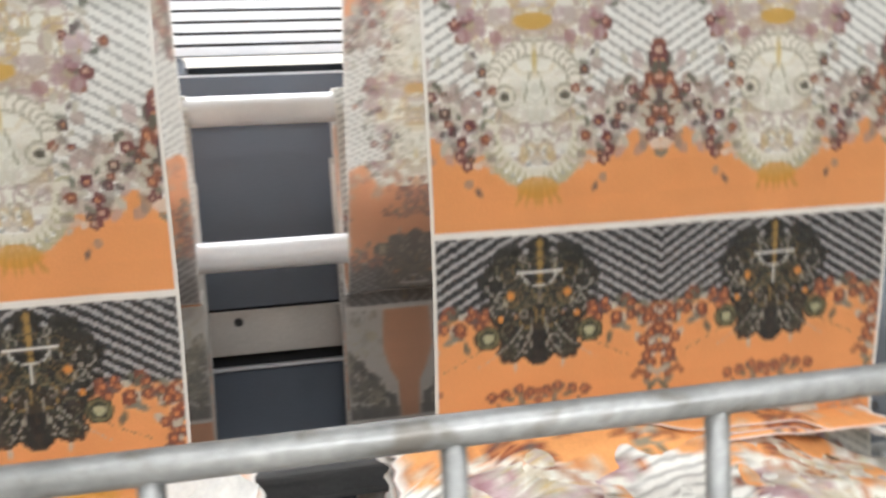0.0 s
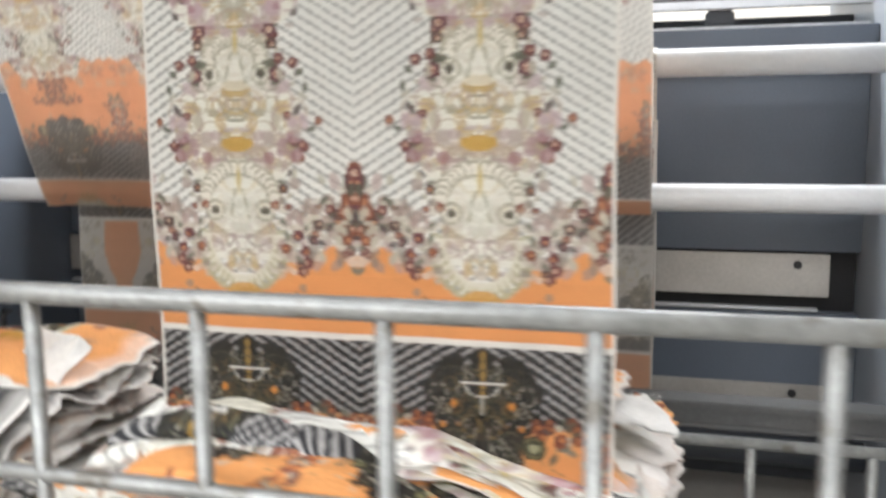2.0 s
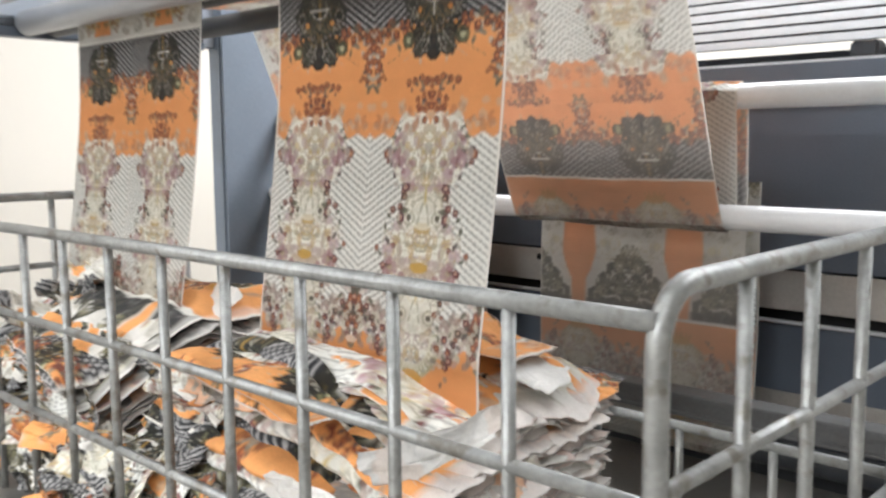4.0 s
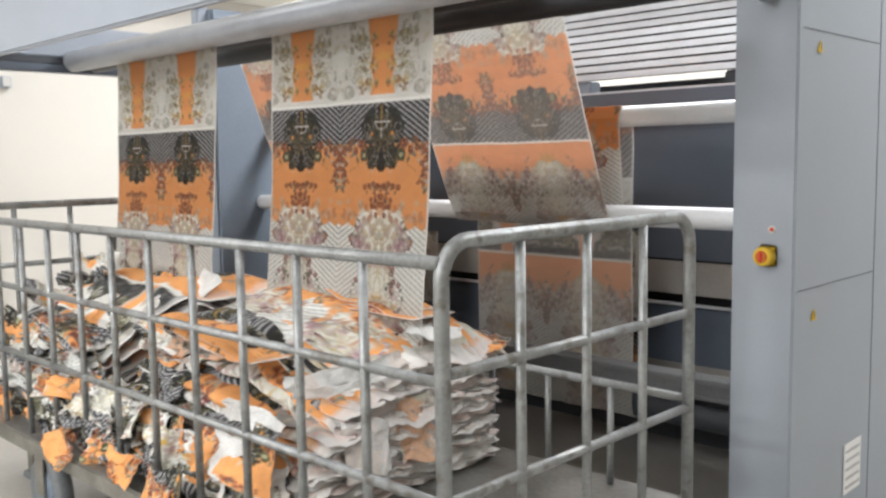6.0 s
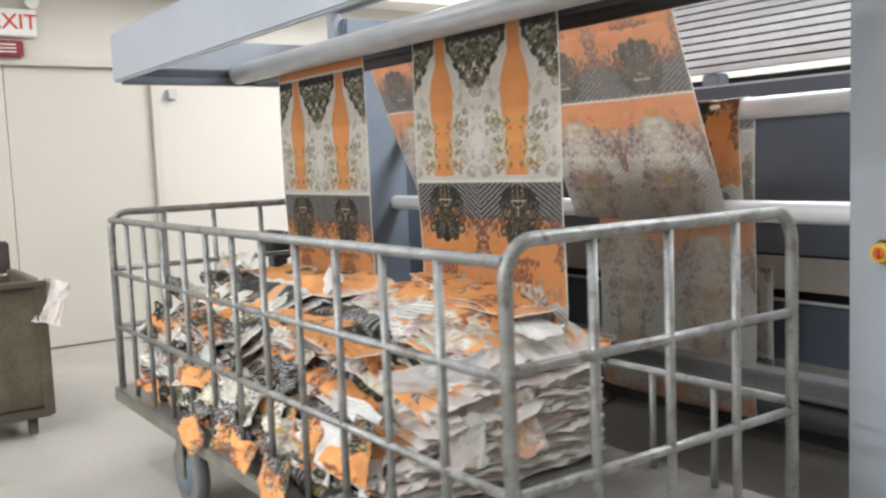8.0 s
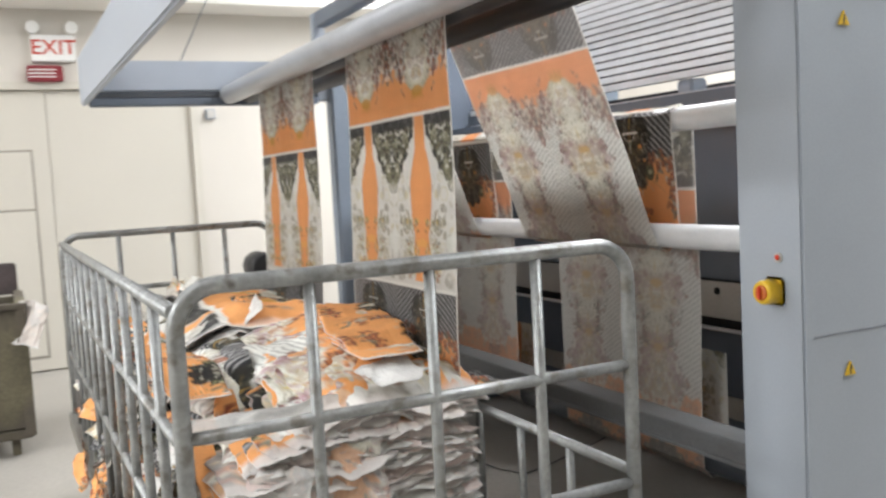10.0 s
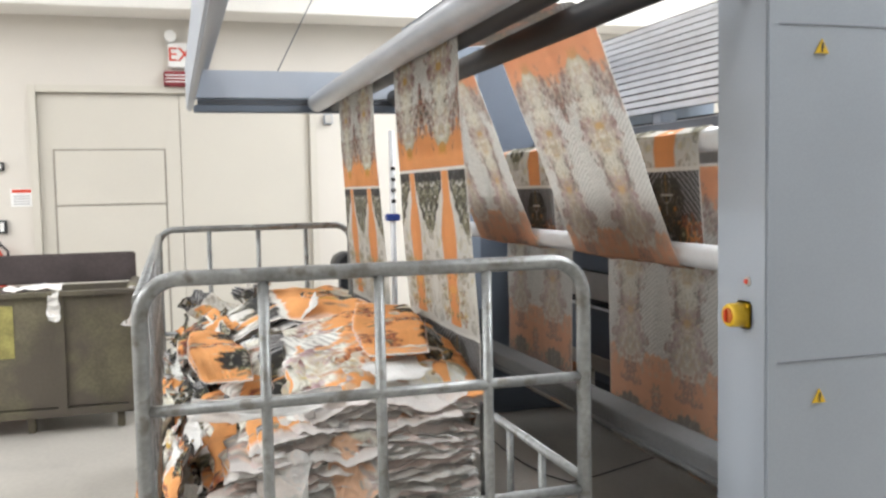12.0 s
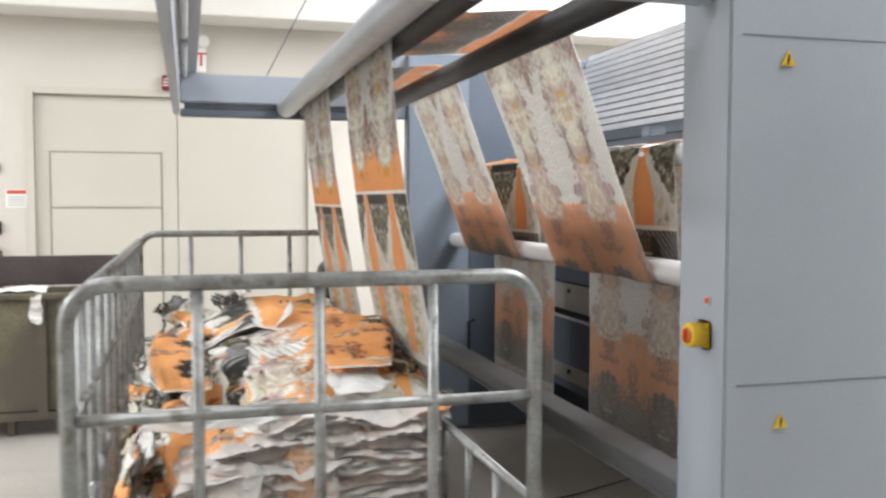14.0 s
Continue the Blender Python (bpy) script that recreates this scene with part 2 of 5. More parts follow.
def wall_north():
    """Wall behind the machine with a band of high windows."""
    y0, y1, za, zb = ROOM_Y1, ROOM_Y1 + 0.2, 2.3, 3.4
    bm = bmesh.new()
    box(ROOM_X0, y0, 0, ROOM_X1, y1, za, bm=bm)
    box(ROOM_X0, y0, zb, ROOM_X1, y1, ROOM_Z, bm=bm)
    xs = [ROOM_X0 + 0.3 + i * 1.35 for i in range(9)]
    box(ROOM_X0, y0, za, xs[0], y1, zb, bm=bm)
    for a, b in zip(xs, xs[1:]):
        box(a + 1.05, y0, za, b, y1, zb, bm=bm)
    box(xs[-1] + 1.05 if xs[-1] + 1.05 < ROOM_X1 else ROOM_X1 - 0.01, y0, za, ROOM_X1, y1, zb, bm=bm)
    tagged(link("wall_north", bm, M_WALL), "cream wall with a band of high windows behind the machine", "wall", kind="structure")
    for i, a in enumerate(xs[:-1]):
        w = thing("window_%d" % (i + 1), "bright high window with white frame", "window", kind="structure")
        part("pane", box(a, y0 + 0.10, za, a + 1.05, y0 + 0.11, zb), M_PANE, w)
        f = bmesh.new()
        for q in ((a, za, a + 0.05, zb), (a + 1.0, za, a + 1.05, zb), (a + 0.05, za, a + 1.0, za + 0.05), (a + 0.05, zb - 0.05, a + 1.0, zb), (a + 0.5, za + 0.05, a + 0.54, zb - 0.05)):
            box(q[0], y0 + 0.05, q[1], q[2], y0 + 0.09, q[3], 0, f)
        part("window_frame", f, M_DOOR, w)


wall_north()


# added fixture out of view; its area lamp lights the hall
def added_ceiling_light(x, y):
    t = thing("added_ceiling_light", "added unseen white ceiling batten with two glowing tubes", "ceiling light", "hall ceiling lights")
    part("housing", box(x - 0.75, y - 0.12, ROOM_Z - 0.07, x + 0.75, y + 0.12, ROOM_Z, 0.01), M_BEAM, t)
    for dy in (-0.06, 0.06):
        part("tube", tube([(x - 0.7, y + dy, ROOM_Z - 0.09), (x + 0.7, y + dy, ROOM_Z - 0.09)], 0.014, 10), M_TUBELIGHT, t, "glowing white tube")
    ld = bpy.data.lights.new("hall_fill_light", "AREA")
    ld.shape, ld.size, ld.size_y, ld.energy, ld.color = "RECTANGLE", 2.0 if y > 0 else 1.4, 1.2 if y > 0 else 0.5, LAMP_NORTH_W if y > 0 else LAMP_MID_W if y > -2 else LAMP_W, (0.955, 0.97, 1.0)
    lo = new("hall_fill_light", ld)
    lo.location = (x, y, ROOM_Z - 0.13)


# added lamp rows; the one behind the machine shines through the cloth
for lx in (-3.7, -1.4, 0.9):
    for ly in (-6.4, -4.3, -1.0, 3.0):
        added_ceiling_light(lx, ly)

# ---- trolley ----
CX0, CX1, CY0, CY1 = -2.70, 0.0, 0.0, 0.92
Z_DECK, Z_LOW, Z_MID, Z_TOP, Z_U = 0.335, 0.604, 0.848, 1.07, 1.110


def trolley():
    t = thing("cloth_trolley", "galvanised tube cage trolley with steel deck, holding folded cloth", "trolley")
    deck = bmesh.new()
    box(CX0 - 0.025, CY0 - 0.03, Z_DECK - 0.008, CX1 + 0.03, CY1 + 0.05, Z_DECK, 0.003, deck)
    part("deck", deck, M_DECK, t, "worn sheet steel deck")
    for b in ((CX0 - 0.025, CY0 - 0.03, Z_DECK - 0.06, CX1 + 0.03, CY0 - 0.005, Z_DECK - 0.0085), (CX0 - 0.025, CY1 + 0.025, Z_DECK - 0.06, CX1 + 0.03, CY1 + 0.05, Z_DECK - 0.0085),
              (CX0 - 0.025, CY0 - 0.005, Z_DECK - 0.06, CX0, CY1 + 0.025, Z_DECK - 0.0085), (CX1 + 0.005, CY0 - 0.005, Z_DECK - 0.06, CX1 + 0.03, CY1 + 0.025, Z_DECK - 0.0085)):
        part("deck_rim", box(*b, 0.003), M_DECKRIM, t, "dirty steel deck edge")

    def end_hoop(x, ztop):
        pts = [(x, CY0, Z_DECK)]
        rc = 0.075
        for k in range(9):
            a = math.pi - k * math.pi / 16
            pts.append((x, CY0 + rc + rc * math.cos(a), ztop - rc + rc * math.sin(a)))
        for k in range(9):
            a = math.pi / 2 - k * math.pi / 16
            pts.append((x, CY1 - rc + rc * math.cos(a), ztop - rc + rc * math.sin(a)))
        pts.append((x, CY1, Z_DECK))
        part("end_hoop", tube(pts, 0.0155, 14), M_TUBE, t, "bent tube end frame with rubbed corners")
        for i in (1, 2, 3):
            y = CY0 + 0.2325 * i
            part("post", tube([(x, y, Z_DECK), (x, y, ztop - 0.008)], 0.0112, 10), M_TUBE, t)
        for z in (Z_MID + 0.008, Z_LOW):
            part("rail", tube([(x, CY0, z), (x, CY1, z)], 0.0115, 10), M_TUBE, t)

    end_hoop(CX1, Z_U)
    end_hoop(CX0, Z_U - 0.008)
    part("top_rail", tube([(CX0, CY0, Z_TOP), (CX1, CY0, Z_TOP)], 0.0135, 14), M_TUBE, t)
    for z in (Z_MID - 0.006, Z_LOW):
        part("rail", tube([(CX0, CY0, z), (CX1, CY0, z)], 0.0108, 10), M_TUBE, t)
    n = 12
    for i in range(1, n):
        x = CX1 - i * (CX1 - CX0) / n
        part("post", tube([(x, CY0, Z_DECK), (x, CY0, Z_TOP - 0.004)], 0.0105, 10), M_TUBE, t)
    part("back_rail", tube([(CX0, CY1, Z_LOW + 0.022), (CX1, CY1, Z_LOW + 0.022)], 0.0115, 10), M_TUBE, t)
    for i in range(1, n):
        x = CX1 - 0.02 - i * 0.222
        part("post", tube([(x, CY1, Z_DECK), (x, CY1, Z_LOW + 0.018)], 0.0100, 10), M_TUBE, t)
    for x in (-1.97, -0.73):
        for y in (0.035, 0.87):
            w = part("wheel", lathe([(-0.026, 0.085), (-0.028, 0.118), (-0.018, 0.13), (0.018, 0.13), (0.028, 0.118), (0.026, 0.085)], "y", 28), M_TYRE, t, "grey rubber wheel")
            w.location = (x, y, 0.13)
            h = part("hub", lathe([(-0.032, 0.03), (-0.03, 0.08), (0.03, 0.08), (0.032, 0.03)], "y", 24), M_HUB, w, "blue grey hub")
            br = bmesh.new()
            for dy in (-0.042, 0.036):
                box(x - 0.035, y + dy, 0.12, x + 0.035, y + dy + 0.006, Z_DECK - 0.03, 0, br)
            box(x - 0.06, y - 0.05, Z_DECK - 0.035, x + 0.06, y + 0.05, Z_DECK - 0.02, 0, br)
            part("fork", br, M_DECKRIM, t)
    for x in (-2.52, -0.16):
        for y in (0.2, 0.72):
            part("leg", box(x - 0.03, y - 0.03, 0.03, x + 0.03, y + 0.03, Z_DECK - 0.009, 0.004), M_DECKRIM, t)
            part("foot", box(x - 0.045, y - 0.045, 0.0, x + 0.045, y + 0.045, 0.03, 0.006), M_TYRE, t)
    for y in (0.15, 0.77):
        part("bearer", box(CX0 + 0.05, y - 0.02, Z_DECK - 0.05, CX1 - 0.03, y + 0.02, Z_DECK - 0.0085), M_DECKRIM, t)


trolley()

# ---- machine ----
MX0, MX1 = -2.95, -0.085


def machine():
    t = thing("finishing_machine", "grey textile finishing machine with roller bay and end columns", "machine")
    # right column: front face and end cover
    c = part("column", box(-0.077, 1.306, 0.0, 0.111, 3.2, 2.25, 0.005), M_PANEL, t, "tall grey sheet metal end column")
    for z in (0.872, 1.612):
        part("panel_seam", box(0.109, 1.335, z, 0.1125, 1.93, z + 0.003), M_SEAM, c)
    part("panel_seam", box(0.109, 1.93, 0.02, 0.1125, 1.934, 2.25), M_SEAM, c)
    for z in (0.790, 1.565):
        b = bmesh.new()
        p = [(-0.017, -0.013), (0.017, -0.013), (0, 0.018)]
        vs = [b.verts.new((0.1125, 1.443 + q[0], z + q[1])) for q in p] + [b.verts.new((0.1165, 1.443 + q[0], z + q[1])) for q in p]
        b.faces.new(vs[:3]), b.faces.new(vs[3:])
        for i in range(3):
            b.faces.new((vs[i], vs[(i + 1) % 3], vs[3 + (i + 1) % 3], vs[3 + i]))
        bmesh.ops.recalc_face_normals(b, faces=b.faces[:])
        s = part("warning_sign", b, M_YELLOW, c, "yellow warning triangle")
        b = bmesh.new()
        for q in ((0.003, 0.010, -0.002, 0.001), (-0.004, 0.001, 0.004, -0.001), (0.001, -0.001, -0.003, -0.011)):
            box(0.1167, 1.443 + min(q[0], q[2]), z + min(q[1], q[3]), 0.1172, 1.443 + max(q[0], q[2]), z + max(q[1], q[3]), 0, b)
        part("bolt_mark", b, M_BLACK, s, "black lightning mark")
    nt = part("notice", box(0.1125, 1.715, 0.165, 0.1145, 1.855, 0.33), M_PAPER, c, "white paper notice")
    for k in range(5):
        part("line", box(0.1146, 1.725, 0.18 + k * 0.03, 0.1152, 1.845, 0.19 + k * 0.03), mat("notice_ink", (0.45, 0.45, 0.46), 0.7) if k == 0 else bpy.data.materials["notice_ink"], nt)
    # left column
    part("column", box(-3.06, 1.36, 0.0, -2.962, 3.2, 2.05, 0.010), mat("blue_grey_column", (0.23, 0.275, 0.335), 0.4, 0.0, 0.08, 2.5), t, "blue grey sheet metal column")
    # back of the roller bay, from top to bottom
    for nm, b, m, lab in (("back_panel", (MX0, 2.12, 0.84, MX1, 2.16, 1.40), M_NAVY, "blue grey back panel"),
                          ("cover_plate", (MX0, 2.10, 0.699, MX1 - 0.09, 2.118, 0.834), M_STEEL, "bare steel cover plate"),
                          ("lower_panel", (MX0, 2.12, 0.28, MX1, 2.16, 0.645), M_NAVY, "blue grey lower panel"),
                          ("lower_plate", (MX0, 2.105, 0.33, MX1 - 0.09, 2.118, 0.41), M_STEEL, "bare steel plate"),
                          ("slot_lip", (MX0, 2.095, 0.652, MX1 - 0.12, 2.12, 0.662), M_SLAT, "bright metal lip"),
                          # black sheet that gives the slot its inner darkness
                          ("slot_back", (MX0, 2.20, 0.60, MX1, 2.22, 0.86), M_BLACK, "dark filler standing in for the slot's shade"),
                          ("tie_beam", (MX0, 1.425, 0.480, MX1, 1.54, 0.536), M_SILL, "dull grey tie beam under the guide rollers"),
                          ("tie_lip", (MX0, 1.412, 0.528, MX1, 1.4245, 0.548), M_SILL, "raised front lip of the tie beam"),
                          ("tie_flange", (MX0, 1.412, 0.480, MX1, 1.4245, 0.492), M_SILL, "lower flange of the tie beam"),
                          ("kick_panel", (MX0, 2.35, 0.0, MX1, 2.38, 0.30), M_DARK, "dark recessed kick panel"),
                          ("cross_beam", (MX0, 2.02, 1.44, MX1, 2.14, 1.525), M_NAVY, "dark blue cross beam"),
                          ("tray", (MX0, 2.16, 1.53, MX1, 2.50, 1.545), M_SLAT, "pale metal tray"),
                          ("top_cover", (MX0, 2.50, 2.02, MX1, 3.1, 2.06), M_BEAM, "grey top cover"),
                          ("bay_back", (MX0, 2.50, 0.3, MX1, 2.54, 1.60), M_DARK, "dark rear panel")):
        part(nm, box(*b, 0.003), m, t, lab)
    for x in (-0.27, -1.0, -1.76, -2.5):
        part("bolt", lathe([(2.092, 0.011), (2.094, 0.013), (2.101, 0.013)], "y", 12), M_BLACK, t, "black bolt head").location = (x, 0, 0.80)
        part("bolt", lathe([(2.096, 0.011), (2.099, 0.013), (2.106, 0.013)], "y", 12), M_BLACK, t, "black bolt head").location = (x, 0, 0.382)
    # louvre of aluminium slats, leaning back towards the top
    for k in range(13):
        z = 1.60 + k * 0.037
        y = 2.16 + k * 0.020
        bm = bmesh.new()
        box(MX0, y, z, MX1, y + 0.010, z + 0.026, 0.002, bm)
        part("slat", bm, M_SLAT, t)
    # sloped black sheet close behind the slats, giving the shade in their gaps
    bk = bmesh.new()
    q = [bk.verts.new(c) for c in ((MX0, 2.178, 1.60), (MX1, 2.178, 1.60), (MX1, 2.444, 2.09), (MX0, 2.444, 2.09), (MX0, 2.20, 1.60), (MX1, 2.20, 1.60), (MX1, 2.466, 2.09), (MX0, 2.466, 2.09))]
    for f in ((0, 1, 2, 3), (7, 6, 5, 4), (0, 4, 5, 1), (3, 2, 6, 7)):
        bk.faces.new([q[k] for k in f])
    part("slat_backing", bk, M_BLACK, t, "black sheet standing in for shade behind the slats")
    # small valve blocks on the tray
    for x in (-0.52, -1.25, -1.9):
        part("valve_block", box(x - 0.05, 2.20, 1.546, x + 0.04, 2.28, 1.60, 0.008), M_DARK if x > -1 else M_BEAM, t)
    # side cheeks of the bay carrying the roller shafts
    part("bay_cheek", box(MX1 + 0.001, 1.50, 0.02, MX1 + 0.007, 2.5, 2.1), M_PANEL, t)
    part("bay_cheek", box(MX0 - 0.011, 1.365, 0.02, MX0, 1.70, 2.04), bpy.data.materials["blue_grey_column"], t)
    # rear part in a darker colour, for the shade inside the bay
    part("bay_cheek", box(MX0 - 0.011, 1.703, 0.02, MX0 - 0.003, 2.5, 2.04), M_NAVY, t)
    part("handle", tube([(MX0 + 0.002, 1.72, 0.61), (MX0 + 0.03, 1.72, 0.61), (MX0 + 0.03, 1.69, 0.60), (MX0 + 0.03, 1.69, 0.44), (MX0 + 0.002, 1.69, 0.43)], 0.009, 8), M_BLACK, t, "black handle")
    return t


machine()


def stop_switch():
    s = thing("stop_switch", "yellow and red rotary stop switch on the grey column", "switch", loc=(0.034, 1.309, 0.974))
    part("housing", box(-0.028, -0.012, -0.032, 0.028, 0.0, 0.032, 0.006), M_YELLOW, s, "yellow housing")
    part("shroud", lathe([(-0.047, 0.019), (-0.048, 0.024), (-0.042, 0.027), (-0.011, 0.028)], "y", 28), M_YELLOW, s, "round yellow shroud")
    k = part("knob", lathe([(-0.051, 0.010), (-0.051, 0.016), (-0.044, 0.0185)], "y", 24), M_ORANGEP, s, "orange red round knob")
    part("grip", box(-0.004, -0.057, -0.015, 0.004, -0.0515, 0.015, 0.002), M_REDP, k)
    l = thing("indicator_lamp", "small red indicator lamp above the stop switch", "lamp", loc=(0.045, 1.3085, 1.05))
    part("bezel", lathe([(-0.006, 0.011), (0.0, 0.011)], "y", 20), M_STEEL, l)
    part("lens", lathe([(-0.012, 0.003), (-0.010, 0.0055), (-0.006, 0.006)], "y", 20), M_REDP, l, "red lens")


stop_switch()
A_Y, A_Z, A_R = 1.623, 1.050, 0.038
B_Y, B_Z, B_R = 1.691, 1.410, 0.038
C_Y, C_Z, C_R = 1.235, 1.765, 0.042
E_R, D_R, NIP_Z = 0.045, 0.048, 1.735
roller("guide_roller", "white guide roller in the machine bay", MX0 + 0.003, MX1 - 0.008, A_Y, A_Z, A_R, M_ROLL)
roller("upper_guide_roller", "white upper guide roller in the machine bay", MX0 + 0.003, MX1 - 0.008, B_Y, B_Z, B_R, M_ROLL)
roller("rubber_roller", "black rubber roller under the overhead frame", -2.98, -0.10, C_Y, C_Z, C_R, M_RUBBER)
roller("floor_roller", "steel turning roller low in the machine bay", MX0 + 0.02, MX1 - 0.02, 1.79, 0.30, 0.043, M_DARK)
DRAW = roller("draw_roller", "pale aluminium draw roller that slides under the overhead frame", -2.97, -0.10, 0, 0, D_R, M_ROLLG)
PRESS = roller("press_roller", "black rubber press roller behind the draw roller", -2.97, -0.10, 0, 0, E_R, M_RUBBER)


def overhead_frame():
    t = thing("overhead_frame", "pale grey overhead frame of beams carrying the draw rollers", "frame")
    # left cross beam: channel, its slot's shade given by a solid dark bar
    part("cross_beam", box(-3.06, 0.19, 1.755, -3.0, 1.30, 1.90, 0.006), M_BEAM, t)
    part("slot", box(-3.05, 0.21, 1.725, -2.995, 1.30, 1.752), M_DARK, t, "dark filler standing in for the slot's shade")
    part("cross_beam_lip", box(-3.06, 0.19, 1.685, -2.985, 1.30, 1.722, 0.005), M_NAVY, t)
    # front beam with a tube lamp inside
    part("front_beam", box(-3.06, 0.155, 1.695, 0.10, 0.187, 1.92, 0.008), M_BEAM, t)
    part("front_beam_lip", box(-2.99, 0.19, 1.90, 0.10, 0.27, 1.915, 0.003), M_BEAM, t)
    for x in (-2.4, -1.3, -0.2):
        part("lamp_tube", tube([(x - 0.45, 0.215, 1.87), (x + 0.45, 0.215, 1.87)], 0.012, 10), M_ROLL, t, "white tube lamp")
    part("cross_beam", box(0.0, 0.19, 1.69, 0.06, 1.30, 1.78, 0.006), M_BEAM, t)
    part("rear_beam", box(-2.98, 1.30, 2.07, -0.08, 1.36, 2.15, 0.006), M_NAVY, t)
    for x in (-3.03, 0.02):
        part("arm", box(x - 0.03, 1.362, 1.93, x + 0.03, 2.4, 2.045, 0.006), M_BEAM, t)
    for x in (-3.03, 0.03):
        part("post", box(x - 0.028, 1.30, 1.70, x + 0.028, 1.36, 2.15, 0.005), M_BEAM, t)
    part("pull_cord", tube([(-3.03, 0.62, 1.90), (-3.4, 1.55, 3.7)], 0.003, 6), M_SEAM, t, "thin dark cable")


overhead_frame()

# ---- printed cloth ----
LANE_W, LANES = 0.784, (-1.086, -2.228)
R_LEN, P_LEN, RES = 1.07, 0.515, 0.0025
HALF = 0.20
ORANGE, WHITE, DARKC = (0.81, 0.375, 0.135), (0.80, 0.81, 0.775), (0.025, 0.027, 0.032)
rng = np.random.default_rng(7)


class Canvas:
    """Half of one mirrored motif of the print: a metres from the motif's axis, v metres up the cloth."""

    def __init__(self, length):
        self.n, self.k = int(round(length / RES)), int(round(HALF / RES)) + 1
        self.v, self.a = np.meshgrid((np.arange(self.n) + 0.5) * RES, np.arange(self.k) * RES, indexing="ij")
        self.c = np.zeros((self.n, self.k, 3)) + np.array(WHITE)

    def put(self, mask, color, alpha=1.0):
        m = np.clip(mask, 0, 1)[..., None] * alpha
        self.c = self.c * (1 - m) + np.array(color) * m

    def soft(self, d, w=0.0025):
        return np.clip(0.5 - d / w, 0, 1)

    def oval(self, a, v, ra, rv, color, alpha=1.0, turn=0.0):
        x, y = self.a - a, self.v - v
        c, s = math.cos(turn), math.sin(turn)
        d = np.sqrt(((x * c + y * s) / ra) ** 2 + ((y * c - x * s) / rv) ** 2) - 1
        self.put(self.soft(d * min(ra, rv)), color, alpha)

    def ring(self, a, v, r, w, color, alpha=1.0, squash=1.0):
        d = np.abs(np.sqrt((self.a - a) ** 2 + ((self.v - v) / squash) ** 2) - r) - w
        self.put(self.soft(d), color, alpha)

    def flower(self, a, v, r, deep=True):
        petal = [(0.19, 0.055, 0.055), (0.17, 0.06, 0.075), (0.28, 0.10, 0.06), (0.13, 0.075, 0.065)][rng.integers(4)]
        k = rng.random() * 6
        for i in range(5):
            q = k + i * 1.257
            self.oval(a + r * 0.6 * math.cos(q), v + r * 0.6 * math.sin(q), r * 0.55, r * 0.55, petal)
        self.oval(a, v, r * 0.42, r * 0.42, [(0.78, 0.40, 0.20), (0.78, 0.62, 0.48), (0.74, 0.52, 0.40)][rng.integers(3)])
        self.oval(a, v, r * 0.2, r * 0.22, (0.25, 0.05, 0.03))

    def leaf(self, a, v, r):
        col = [(0.13, 0.14, 0.10), (0.22, 0.23, 0.18), (0.55, 0.53, 0.44), (0.12, 0.09, 0.09)][rng.integers(4)]
        self.oval(a, v, r, r * 0.5, col, 0.9, rng.random() * 3.1)


def stripes(cv, pitch, duty, base=0.0):
    """Slanting lines that meet in a V on the chevron's axis."""
    ph = (cv.v - (HALF - cv.a) * 0.62 + base) / pitch
    f = np.abs(ph - np.floor(ph) - 0.5)
    return np.clip((f - (0.5 - duty / 2)) / 0.10 + 0.5, 0, 1)


